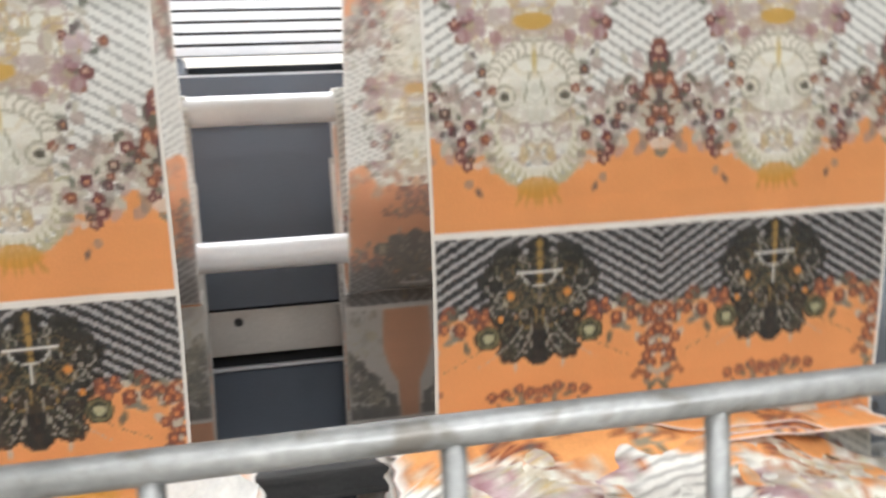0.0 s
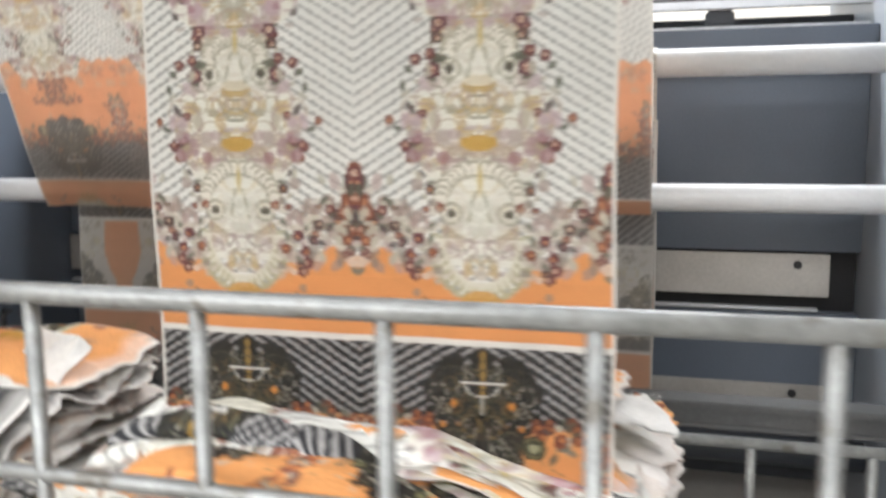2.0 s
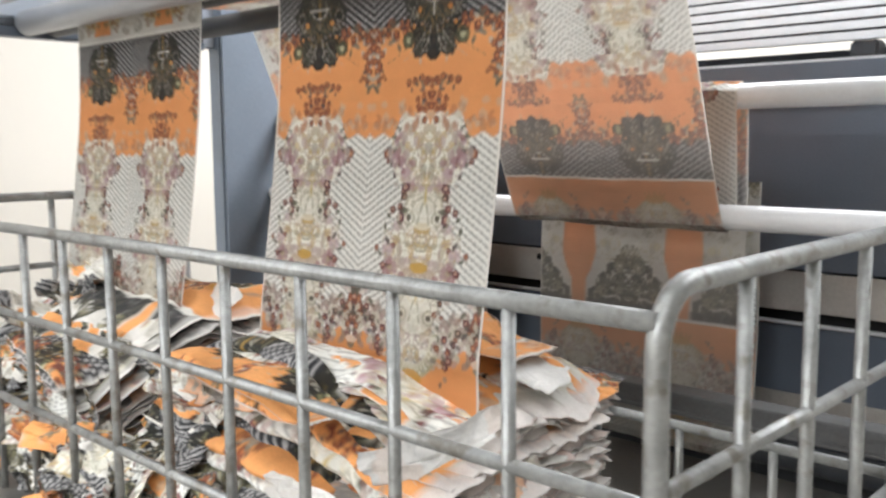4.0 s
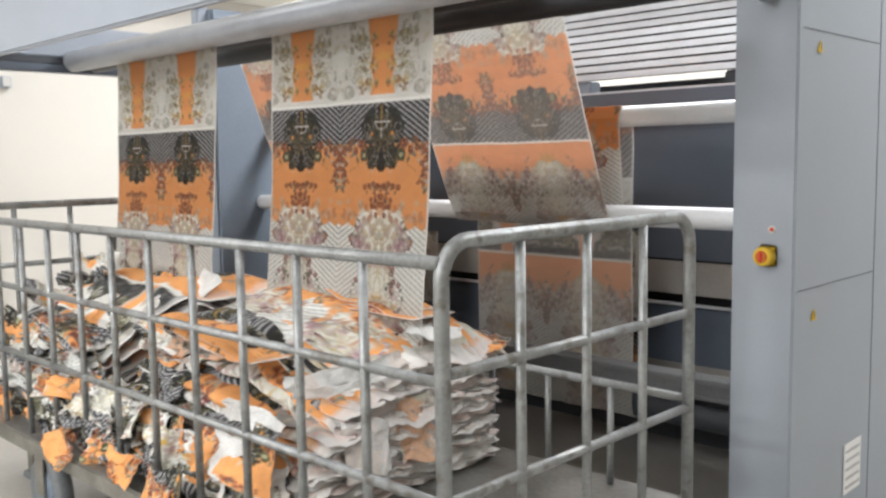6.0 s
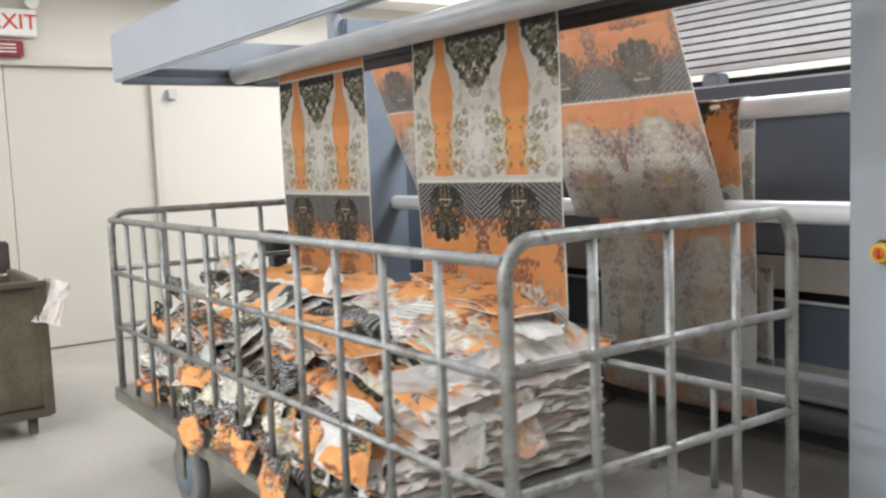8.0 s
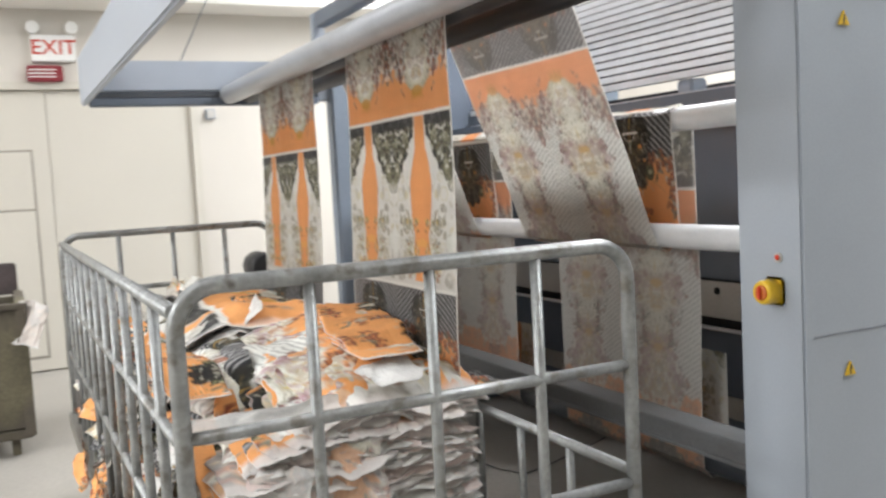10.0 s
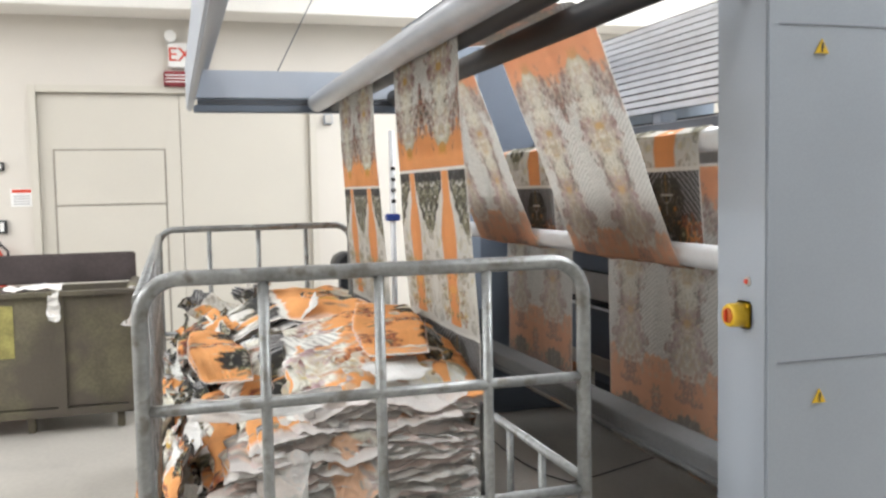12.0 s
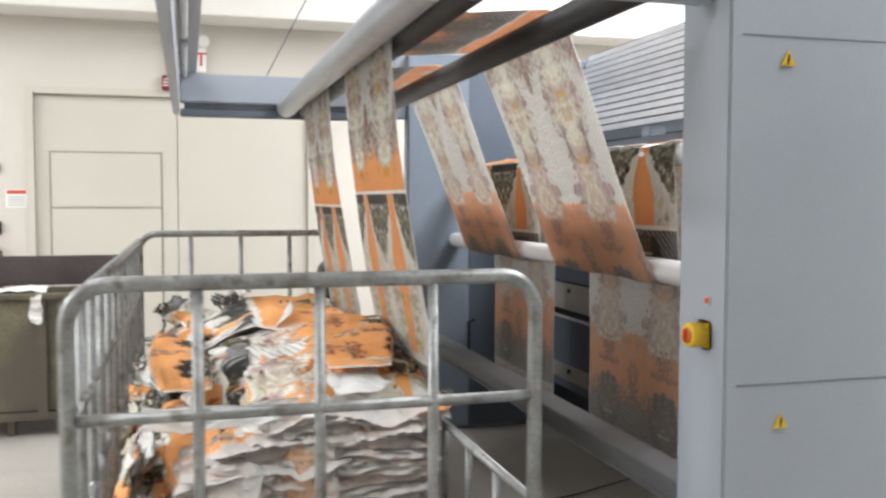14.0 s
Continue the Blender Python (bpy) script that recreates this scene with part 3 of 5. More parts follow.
def draw_large():
    cv = Canvas(R_LEN)
    a, v = cv.a, cv.v
    cv.put(stripes(cv, 0.0175, 0.32), (0.36, 0.37, 0.355), 0.85)
    # baroque column on the motif's axis
    col = 0.080 + 0.028 * np.sin(v * 21 + 0.7) + 0.010 * np.sin(v * 55)
    cv.put(cv.soft(a - col, 0.006) * (v > 0.12), (0.79, 0.795, 0.72))
    for _ in range(230):
        q, w = rng.random(), 0.10 + 0.60 * rng.random()
        lim = 0.080 + 0.028 * math.sin(w * 21 + 0.7)
        tone = [(0.44, 0.38, 0.26), (0.50, 0.40, 0.30), (0.34, 0.33, 0.25), (0.46, 0.34, 0.35), (0.58, 0.42, 0.16), (0.78, 0.76, 0.70)][rng.integers(6)]
        if rng.random() < 0.5:
            cv.oval(q * lim, w, 0.006 + 0.014 * rng.random(), 0.005 + 0.010 * rng.random(), tone, 0.6, rng.random() * 3)
        else:
            cv.ring(q * lim, w, 0.008 + 0.016 * rng.random(), 0.0018, tone, 0.65)
    # shell heads, gold knots and eyes
    for w, r in ((0.218, 0.066), (0.440, 0.050)):
        cv.oval(0, w, r, r * 0.9, (0.79, 0.795, 0.72), 0.6)
        for k in range(9):
            q = k * 0.19
            cv.oval(r * 0.95 * math.sin(q), w + r * 0.8 * math.cos(q), 0.010, 0.014, (0.80, 0.78, 0.70), 0.9, -q)
            cv.ring(r * 0.95 * math.sin(q), w + r * 0.8 * math.cos(q), 0.012, 0.0013, (0.36, 0.35, 0.26), 0.85)
        cv.oval(0.046, w - 0.018, 0.007, 0.007, (0.13, 0.12, 0.09))
        cv.ring(0.046, w - 0.018, 0.016, 0.0016, (0.42, 0.42, 0.32), 0.9)
        cv.put(cv.soft(np.abs(a - 0.010 - 0.25 * (w - v)) - 0.0016) * (np.abs(v - w + 0.008) < 0.025), (0.40, 0.40, 0.30), 0.9)
        cv.oval(0, w + 0.035, 0.004, 0.022, (0.62, 0.50, 0.20), 0.9)
        cv.oval(0, w + 0.092, 0.030, 0.013, (0.60, 0.38, 0.08), 0.95)
    # orange ground under the garland
    edge = 0.135 + 0.020 * np.sin(a * 42 + 0.8) + 0.012 * np.cos(a * 15)
    blob = cv.soft(np.sqrt((a / 0.088) ** 2 + ((v - 0.165) / 0.105) ** 2) - 1, 0.10)
    cv.put(cv.soft(v - edge, 0.006) * (1 - blob), ORANGE)
    for k in range(11):
        q = k * 0.155
        cv.ring(0.072 * math.sin(q), 0.155 - 0.082 * math.cos(q), 0.013, 0.0022, (0.50, 0.48, 0.30), 0.9)
        cv.oval(0.066 * math.sin(q), 0.155 - 0.072 * math.cos(q), 0.011, 0.009, (0.76, 0.74, 0.64), 0.9)
    cv.oval(0, 0.062, 0.034, 0.016, (0.66, 0.34, 0.04), 0.8)
    for k in range(3):
        cv.oval(0.004 + 0.012 * k, 0.050, 0.0035, 0.016, (0.55, 0.30, 0.04), 0.7, 0.25 * k)
    # garland of flowers
    for _ in range(150):
        q = rng.random() * 0.2
        w = 0.168 + 0.020 * math.sin(q * 42 + 0.8) + 0.034 * rng.normal()
        if q < 0.070 and w > 0.11:
            continue
        cv.oval(q, w, 0.006 + 0.010 * rng.random(), 0.004 + 0.006 * rng.random(), [(0.50, 0.38, 0.36), (0.62, 0.56, 0.48), (0.40, 0.30, 0.26), (0.72, 0.69, 0.62), (0.30, 0.26, 0.22)][rng.integers(5)], 0.7, rng.random() * 3)
    for _ in range(90):
        q = rng.random() * 0.2
        w = 0.165 + 0.022 * math.sin(q * 42 + 0.8) + 0.036 * rng.normal()
        if q < 0.076 and w > 0.10:
            continue
        (cv.leaf if rng.random() < 0.55 else cv.flower)(q, w, 0.005 + 0.005 * rng.random())
    for _ in range(40):
        w = 0.15 + 0.12 * rng.random()
        (cv.leaf if rng.random() < 0.55 else cv.flower)(0.2 - (0.27 - w) * 0.28 * rng.random(), w, 0.007 + 0.006 * rng.random())
    for _ in range(62):
        w = 0.20 + 0.50 * rng.random()
        lim = 0.085 + 0.030 * math.sin(w * 21 + 0.7)
        (cv.leaf if rng.random() < 0.68 else cv.flower)(lim + 0.016 * rng.normal(), w, 0.006 + 0.006 * rng.random())
    # mauve blooms where the column narrows
    for _ in range(46):
        w = (0.33, 0.56, 0.64)[rng.integers(3)] + 0.035 * rng.normal()
        lim = 0.080 + 0.028 * math.sin(w * 21 + 0.7)
        cv.oval(lim - 0.012 + 0.020 * rng.normal(), w, 0.007 + 0.008 * rng.random(), 0.005 + 0.007 * rng.random(), [(0.42, 0.26, 0.30), (0.55, 0.42, 0.46), (0.36, 0.17, 0.20), (0.50, 0.44, 0.40)][rng.integers(4)], 0.7, rng.random() * 3)
    # upper orange ground with red sprays
    low = 0.705 + 0.030 * np.sin(a * 30) + 0.012 * np.sin(a * 90)
    cv.put(cv.soft(low - v, 0.008), ORANGE)
    for _ in range(40):
        q, w = rng.random() * 0.2, 0.69 + 0.07 * rng.random()
        cv.oval(q, w, 0.006 + 0.009 * rng.random(), 0.004 + 0.006 * rng.random(), [(0.46, 0.17, 0.08), (0.50, 0.26, 0.14), (0.58, 0.50, 0.38)][rng.integers(3)], 0.5, rng.random() * 3)
    # dark striped band with the heraldic motif
    band = cv.soft(0.935 - v, 0.004)
    cv.put(band, DARKC)
    cv.put(band * stripes(cv, 0.0175, 0.40, 0.004), (0.42, 0.42, 0.42))
    # garland of dark red flowers along the band's lower edge, hanging to a point between the motifs
    def bloom(q, w, r):
        for i in range(6):
            cv.oval(q + r * 0.62 * math.cos(i * 1.047 + w * 90), w + r * 0.62 * math.sin(i * 1.047 + w * 90), r * 0.48, r * 0.48, [(0.24, 0.06, 0.035), (0.30, 0.09, 0.04), (0.19, 0.07, 0.05)][i % 3])
        cv.oval(q, w, r * 0.42, r * 0.42, (0.78, 0.30, 0.10))
        cv.oval(q, w, r * 0.18, r * 0.18, (0.30, 0.08, 0.03))

    for k in range(44):
        q, w = (0.075 + 0.125 * rng.random(), 0.922 + 0.010 * rng.normal()) if k < 22 else (0.2 - abs(rng.normal()) * 0.032, 0.925 - 0.115 * rng.random())
        cv.leaf(q + 0.008 * rng.normal(), w + 0.008 * rng.normal(), 0.008 + 0.005 * rng.random())
        if k % 4 < 3:
            bloom(q, w, 0.006 + 0.004 * rng.random())
    for k in range(7):
        cv.oval(0.2 - 0.007 * k, 0.815 + 0.004 * (k % 3), 0.006, 0.005, (0.46, 0.42, 0.34) if k < 3 else (0.34, 0.12, 0.05), 0.9)
    for k in range(34):
        q, w = abs(0.028 * rng.normal()), 0.775 + 0.032 * rng.normal()
        (cv.leaf if k % 3 == 0 else bloom)(q, w, 0.005 + 0.004 * rng.random())
    # black foliage of the motif in stacked round lobes
    black = [(0.010, 0.011, 0.012), (0.016, 0.017, 0.014), (0.022, 0.021, 0.016)]
    for i, (q, w, ra, rv) in enumerate(((0.000, 1.005, 0.022, 0.046), (0.046, 1.012, 0.028, 0.030), (0.070, 0.985, 0.022, 0.026), (0.030, 0.968, 0.044, 0.026), (0.066, 0.945, 0.022, 0.020),
                                        (0.014, 0.925, 0.022, 0.030), (0.046, 0.910, 0.022, 0.020), (0.024, 0.886, 0.020, 0.022), (0.046, 0.876, 0.016, 0.014), (0.000, 0.872, 0.014, 0.018))):
        cv.oval(q, w, ra, rv, black[i % 3], 0.97)
        for k in range(7):
            c, d = ra * math.cos(k * 0.9 + i), rv * math.sin(k * 0.9 + i)
            cv.oval(abs(q + c), w + d, 0.0075, 0.0065, black[(i + k) % 3], 0.95)
    olive, cream, gold = (0.17, 0.17, 0.10), (0.50, 0.48, 0.40), (0.42, 0.26, 0.06)
    for q, w, r, sq, col in ((0.048, 1.008, 0.020, 0.9, olive), (0.070, 0.982, 0.014, 1.0, cream), (0.030, 0.962, 0.024, 0.8, olive), (0.064, 0.945, 0.013, 1.0, cream), (0.018, 0.930, 0.014, 1.3, gold), (0.046, 0.908, 0.014, 1.0, olive), (0.024, 0.884, 0.012, 1.1, cream), (0.046, 0.876, 0.009, 1.0, olive)):
        cv.put(cv.soft(np.abs(np.sqrt((a - q) ** 2 + ((v - w) / sq) ** 2) - r) - 0.0011) * (np.sin(6 * np.arctan2(v - w, a - q) + q * 300) > -0.55), col, 0.85)
    for q, w, tone in ((0.012, 0.895, cream), (0.030, 0.885, cream), (0.048, 0.880, olive), (0.020, 0.930, olive)):
        cv.put(cv.soft(np.abs(a - q - 1.1 * (0.905 - v) * (q / 0.03) - 0.25 * (v - w) ** 2 / 0.03) - 0.0012) * (np.abs(v - w) < 0.032), tone, 0.85)
    for k in range(30):
        q = rng.random() * 2.7
        r = rng.random() ** 0.6
        cv.ring(0.072 * r * math.sin(q), 0.955 + 0.082 * r * math.cos(q), 0.004 + 0.008 * rng.random(), 0.0007, [olive, cream, (0.07, 0.07, 0.05), (0.26, 0.18, 0.07)][rng.integers(4)], 0.8)
    for k in range(5):
        cv.oval(0.0, 1.046 - 0.016 * k, 0.005, 0.007, gold, 0.85)
    # goblet, medallion and beads
    cv.put(cv.soft(np.abs(np.sqrt(a ** 2 + ((v - 1.000) / 0.8) ** 2) - 0.027) - 0.0016) * (v < 1.000), (0.60, 0.60, 0.56))
    cv.put(cv.soft(np.abs(v - 1.000) - 0.0026) * (a < 0.036), (0.72, 0.72, 0.69))
    cv.put(cv.soft(a - 0.0016) * (v < 0.978) * (v > 0.948), (0.60, 0.60, 0.56))
    cv.oval(0.082, 0.900, 0.021, 0.020, (0.03, 0.033, 0.02))
    cv.ring(0.082, 0.900, 0.015, 0.002, (0.20, 0.19, 0.09))
    cv.oval(0.082, 0.900, 0.009, 0.008, (0.46, 0.45, 0.28))
    cv.oval(0.046, 0.965, 0.006, 0.006, (0.75, 0.30, 0.05))
    cv.oval(0.062, 0.930, 0.005, 0.005, (0.75, 0.30, 0.05))
    for _ in range(6):
        bloom(0.085 + 0.03 * rng.random(), 0.915 + 0.03 * rng.random(), 0.006 + 0.003 * rng.random())
    cv.put((v > R_LEN - 0.011) * 1.0, (0.82, 0.81, 0.77))
    return cv


def draw_small():
    cv = Canvas(P_LEN)
    a, v = cv.a, cv.v
    cv.put(np.ones_like(v), (0.71, 0.70, 0.66))
    for k in range(120):
        q, w = rng.random() * 0.2, (0.02 + 0.19 * rng.random()) if k < 95 else 0.21 + 0.12 * rng.random()
        tone = [(0.40, 0.38, 0.31), (0.74, 0.74, 0.69), (0.52, 0.48, 0.36), (0.33, 0.31, 0.25), (0.78, 0.78, 0.74), (0.60, 0.52, 0.24)][rng.integers(6)]
        if rng.random() < 0.5:
            cv.oval(q, w, 0.006 + 0.014 * rng.random(), 0.004 + 0.010 * rng.random(), tone, 0.5, rng.random() * 3)
        else:
            cv.ring(q, w, 0.008 + 0.014 * rng.random(), 0.0017, tone, 0.55)
    cv.oval(0.2, 0.13, 0.055, 0.032, (0.76, 0.77, 0.72), 0.8)
    cv.oval(0.2, 0.13, 0.020, 0.045, (0.78, 0.78, 0.74), 0.7)
    # tall orange bottle on the axis, its foot behind an olive wreath
    wid = np.interp(v, [0.02, 0.06, 0.10, 0.15, 0.20, 0.31, 0.37, 0.41, 0.515], [0.056, 0.040, 0.058, 0.046, 0.062, 0.068, 0.050, 0.029, 0.025])
    cv.put(cv.soft(a - wid, 0.006) * (v > 0.015), ORANGE)
    for k in range(90):
        q, w = 0.02 + 0.085 * rng.random(), (0.055, 0.105, 0.185)[k % 3] + 0.014 * rng.normal()
        col = [(0.42, 0.34, 0.14), (0.26, 0.24, 0.12), (0.66, 0.48, 0.14), (0.56, 0.56, 0.40), (0.36, 0.16, 0.06)][rng.integers(5)]
        cv.oval(q, w, 0.004 + 0.006 * rng.random(), 0.003 + 0.004 * rng.random(), col, 0.75, rng.random() * 3)
    cv.oval(0, 0.13, 0.040, 0.012, (0.84, 0.50, 0.12), 0.6)
    for k in range(40):
        q, w = 0.085 + 0.06 * rng.random(), 0.185 + 0.025 * rng.normal()
        cv.oval(q, w, 0.004 + 0.005 * rng.random(), 0.003 + 0.004 * rng.random(), [(0.20, 0.19, 0.13), (0.36, 0.34, 0.24), (0.50, 0.44, 0.34)][k % 3], 0.8, rng.random() * 3)
    # dark hanging ornament between the bottles
    for _ in range(125):
        w = 0.30 + 0.215 * rng.random() ** 0.7
        lim = 0.02 + 0.14 * min(1, (w - 0.28) / 0.17)
        q = 0.2 - lim * rng.random()
        cv.oval(q, w, 0.006 + 0.008 * rng.random(), 0.006 + 0.006 * rng.random(), [(0.022, 0.024, 0.02), (0.035, 0.036, 0.026), (0.06, 0.055, 0.035)][rng.integers(3)], 0.95)
    for _ in range(64):
        w = 0.29 + 0.22 * rng.random()
        lim = 0.02 + 0.14 * min(1, (w - 0.28) / 0.17)
        cv.ring(0.2 - lim * rng.random(), w, 0.005 + 0.011 * rng.random(), 0.0016, [(0.24, 0.23, 0.13), (0.40, 0.38, 0.26), (0.16, 0.15, 0.09)][rng.integers(3)], 0.9)
    cv.put((v > 0.475) * cv.soft(0.030 - a, 0.01), DARKC, 0.85)
    cv.put((v > P_LEN - 0.011) * 1.0, (0.82, 0.81, 0.77))
    return cv


LARGE, SMALL = draw_large(), draw_small()
JOIN = 0.184
# lengths of print one after another along the cloth: material metre, print, metres cut off its start, stretch
PRINT_RUN = [(-2.635, LARGE, 0, 1), (-1.565, LARGE, 0, 1), (-0.495, LARGE, 0, 1), (0.005, LARGE, 0.57, 1), (0.505, SMALL, 0, 1), (1.02, LARGE, 0, 1), (2.09 - JOIN, LARGE, 0, 1), (2.606, LARGE, 0.70, 0.765),
             (3.09, SMALL, 0.205, 1), (3.40, LARGE, 0, 1), (4.47, SMALL, 0, 1), (4.985, LARGE, 0, 1), (6.1, LARGE, 0, 1)]


def print_color(u, m):
    """Printed colour at u (0 to 1 across the cloth) and material metre m, as arrays."""
    c = np.abs(((u - 0.215 + 0.26) % 0.52) - 0.26) / 0.26 * HALF
    ia = np.clip((c / RES).round().astype(int), 0, LARGE.k - 1)
    out = np.zeros((*u.shape, 3))
    for (m0, cv, cut, part_of), (m1, *_) in zip(PRINT_RUN, PRINT_RUN[1:]):
        s = (m >= m0) & (m < m1)
        mm = (m - m0) * part_of + cut + np.where((m > 1.50) & (m < 2.09 - JOIN), JOIN, 0.0)
        iv = np.clip((mm / RES).astype(int), 0, cv.n - 1)
        out[s] = cv.c[iv[s], ia[s]]
    sel = (u < 0.007) | (u > 0.993)
    out[sel] = (0.80, 0.79, 0.75)
    return out


def wrong_side(c):
    """The paler look of the print through the back of the cloth."""
    return c * 0.58 + np.array((0.65, 0.62, 0.59)) * 0.42


def sheet_mesh(name, grids, material):
    """Joins rows of points with colours into one mesh; grids are (points, colours) arrays of n x k."""
    vs, fs, cs, off = [], [], [], 0
    for p, c, flip in grids:
        n, k = p.shape[:2]
        vs.append(p.reshape(-1, 3))
        cs.append(c.reshape(-1, 3))
        i = (np.arange(n - 1)[:, None] * k + np.arange(k - 1)[None, :]).ravel() + off
        q = np.stack([i, i + 1, i + k + 1, i + k], 1)
        fs.append(q[:, ::-1] if flip else q)
        off += n * k
    vs, fs, cs = np.concatenate(vs), np.concatenate(fs), np.concatenate(cs)
    me = bpy.data.meshes.new(name)
    me.vertices.add(len(vs))
    me.vertices.foreach_set("co", vs.astype(np.float32).ravel())
    me.loops.add(len(fs) * 4)
    me.loops.foreach_set("vertex_index", fs.astype(np.int32).ravel())
    me.polygons.add(len(fs))
    me.polygons.foreach_set("loop_start", np.arange(len(fs), dtype=np.int32) * 4)
    me.polygons.foreach_set("use_smooth", np.ones(len(fs), dtype=bool))
    at = me.color_attributes.new("print", "FLOAT_COLOR", "POINT")
    at.data.foreach_set("color", np.concatenate([cs, np.ones((len(cs), 1))], 1).astype(np.float32).ravel())
    me.update(calc_edges=True)
    me.materials.append(material)
    return me


SEG, M_FIRST, M_LAST = 0.05, -1.05, 4.80


def cloth_strips():
    """Two running lengths of cloth, each in short rigid pieces that follow one another along the rollers."""
    strips = [thing("running_cloth", lab, "cloth", "running lengths of cloth") for lab in
              ("printed orange white and black cloth running down into the trolley", "second printed orange white and black cloth running down into the trolley")]
    pieces = []
    n = int(round((M_LAST - M_FIRST) / SEG))
    for i in range(n):
        m0 = M_FIRST + i * SEG
        grids = []
        for front, step in ((True, 0.0037), (False, 0.0075)):
            k, r = int(LANE_W / step) + 1, int(SEG / step) + 2
            u, w = np.meshgrid(np.linspace(0, 1, k), np.linspace(0, SEG, r))
            m = m0 + w
            col = print_color(u, np.clip(m, m0 + 0.0001, m0 + SEG - 0.0001))
            wave = 0.0030 * np.sin(u * 9 + m * 3.1) + 0.0016 * np.sin(u * 23 - m * 7.3) + 0.0008 * np.sin(u * 51 + m * 17)
            p = np.stack([(u - 0.5) * LANE_W + 0.002 * np.sin(m * 9), w - SEG / 2, wave * np.ones_like(u) + (0.0007 if front else -0.0007)], -1)
            grids.append((p, col if front else wrong_side(col), not front))
        me = sheet_mesh("cloth_piece", grids, M_PRINT)
        for s, x in zip(strips, LANES):
            ob = new("cloth_piece", me)
            ob.parent = s
            pieces.append((ob, x, m0 + SEG / 2))
    return pieces


PIECES = cloth_strips()

# material metres let down past the nip, place of the nip and of the cloth's foot, by time
RUN_T = [(0, 0.081), (0.5, 0.128), (1, 0.194), (1.5, 0.261), (2, 0.316), (2.5, 0.382), (3, 0.442), (4, 0.555), (5.3, 0.70), (6, 0.79), (6.5, 0.86), (7, 0.91), (7.5, 0.98), (8, 1.04), (8.5, 1.10), (9, 1.165), (9.6, 1.24), (10.3, 1.33), (11.3, 1.40), (12.5, 1.426), (13, 1.443), (14, 1.461)]
NIP_Y = [(0, 0.63), (0.5, 0.60), (1, 0.56), (1.5, 0.495), (2, 0.462), (2.5, 0.48), (3, 0.515), (4, 0.583), (5.3, 0.652), (6, 0.686), (7, 0.743), (8, 0.792), (9, 0.834), (10, 0.885), (10.6, 0.905), (11.3, 0.898), (12.5, 0.842), (14, 0.766)]
WANDER = [[(0, 0.028), (0.5, 0.018), (1, 0.025), (1.5, 0.0), (14, 0.0)],
          [(0, 0.016), (0.5, -0.004), (1, 0.006), (1.5, -0.04), (2.5, -0.05), (3, -0.038), (5.5, -0.018), (7.5, 0.0), (14, 0.0)]]
# slack cloth under the guide roller, and cloth still gathered between nip and rubber roller
SLACK = [(0, 0.075), (1, 0.055), (1.5, 0.05), (2, 0.008), (2.5, 0.0), (14, 0.0)]
GATHER = [(0, 0.18), (0.5, 0.12), (1, 0.05), (1.5, -0.07), (2, -0.07), (2.5, -0.10), (3, -0.087), (5.5, -0.025), (8, -0.01), (9, 0.0), (14, 0.0)]
FOOT_Y = [(0, 0.69), (1, 0.61), (1.5, 0.51), (2, 0.455), (2.5, 0.435), (3, 0.42), (4, 0.48), (5.3, 0.565), (6, 0.625), (7, 0.71), (8, 0.805), (9, 0.82), (10, 0.87), (11.3, 0.91), (12.5, 0.925), (14, 0.89)]


def at_time(rows, t):
    return float(np.interp(t, [r[0] for r in rows], [r[1] for r in rows]))


def arc(cy, cz, r, a0, a1, n=10):
    return [(cy + r * math.cos(math.radians(a0 + (a1 - a0) * i / n)), cz + r * math.sin(math.radians(a0 + (a1 - a0) * i / n))) for i in range(n + 1)]


def cloth_path(t):
    """The cloth's line in the y-z plane at t: (distances, points), 0 at the nip, growing against the run."""
    ny, fy = at_time(NIP_Y, t), at_time(FOOT_Y, t)
    down = []
    for i in range(1, 31):
        q = i / 30
        down.append((ny + (fy - ny) * q ** 1.6, NIP_Z - 0.93 * q))
    y, s = fy, -1
    down += [(fy, 0.70), (fy - 0.01, 0.62), (fy - 0.03, 0.56)]
    for k, z in enumerate((0.52, 0.48, 0.44, 0.40)):
        down += [(0.25, z), (0.72, z - 0.005)] if k % 2 == 0 else [(0.72, z), (0.25, z - 0.005)]
    up = arc(ny + E_R, NIP_Z, E_R, 180, 95, 6)
    up += arc(C_Y, C_Z, C_R + 0.009, 98, 22, 8)
    up += arc(A_Y, A_Z - at_time(SLACK, t), A_R + 0.009, 203, 360, 14)
    up += arc(B_Y, B_Z, B_R + 0.009, 180, 0, 14)
    up += arc(1.79, 0.30, 0.053, 180, 360, 10)
    up += [(1.843, 1.9)]
    pts = np.array(down[::-1] + up)
    d = np.concatenate([[0], np.cumsum(np.hypot(*np.diff(pts, axis=0).T))])
    return d - d[len(down)], pts


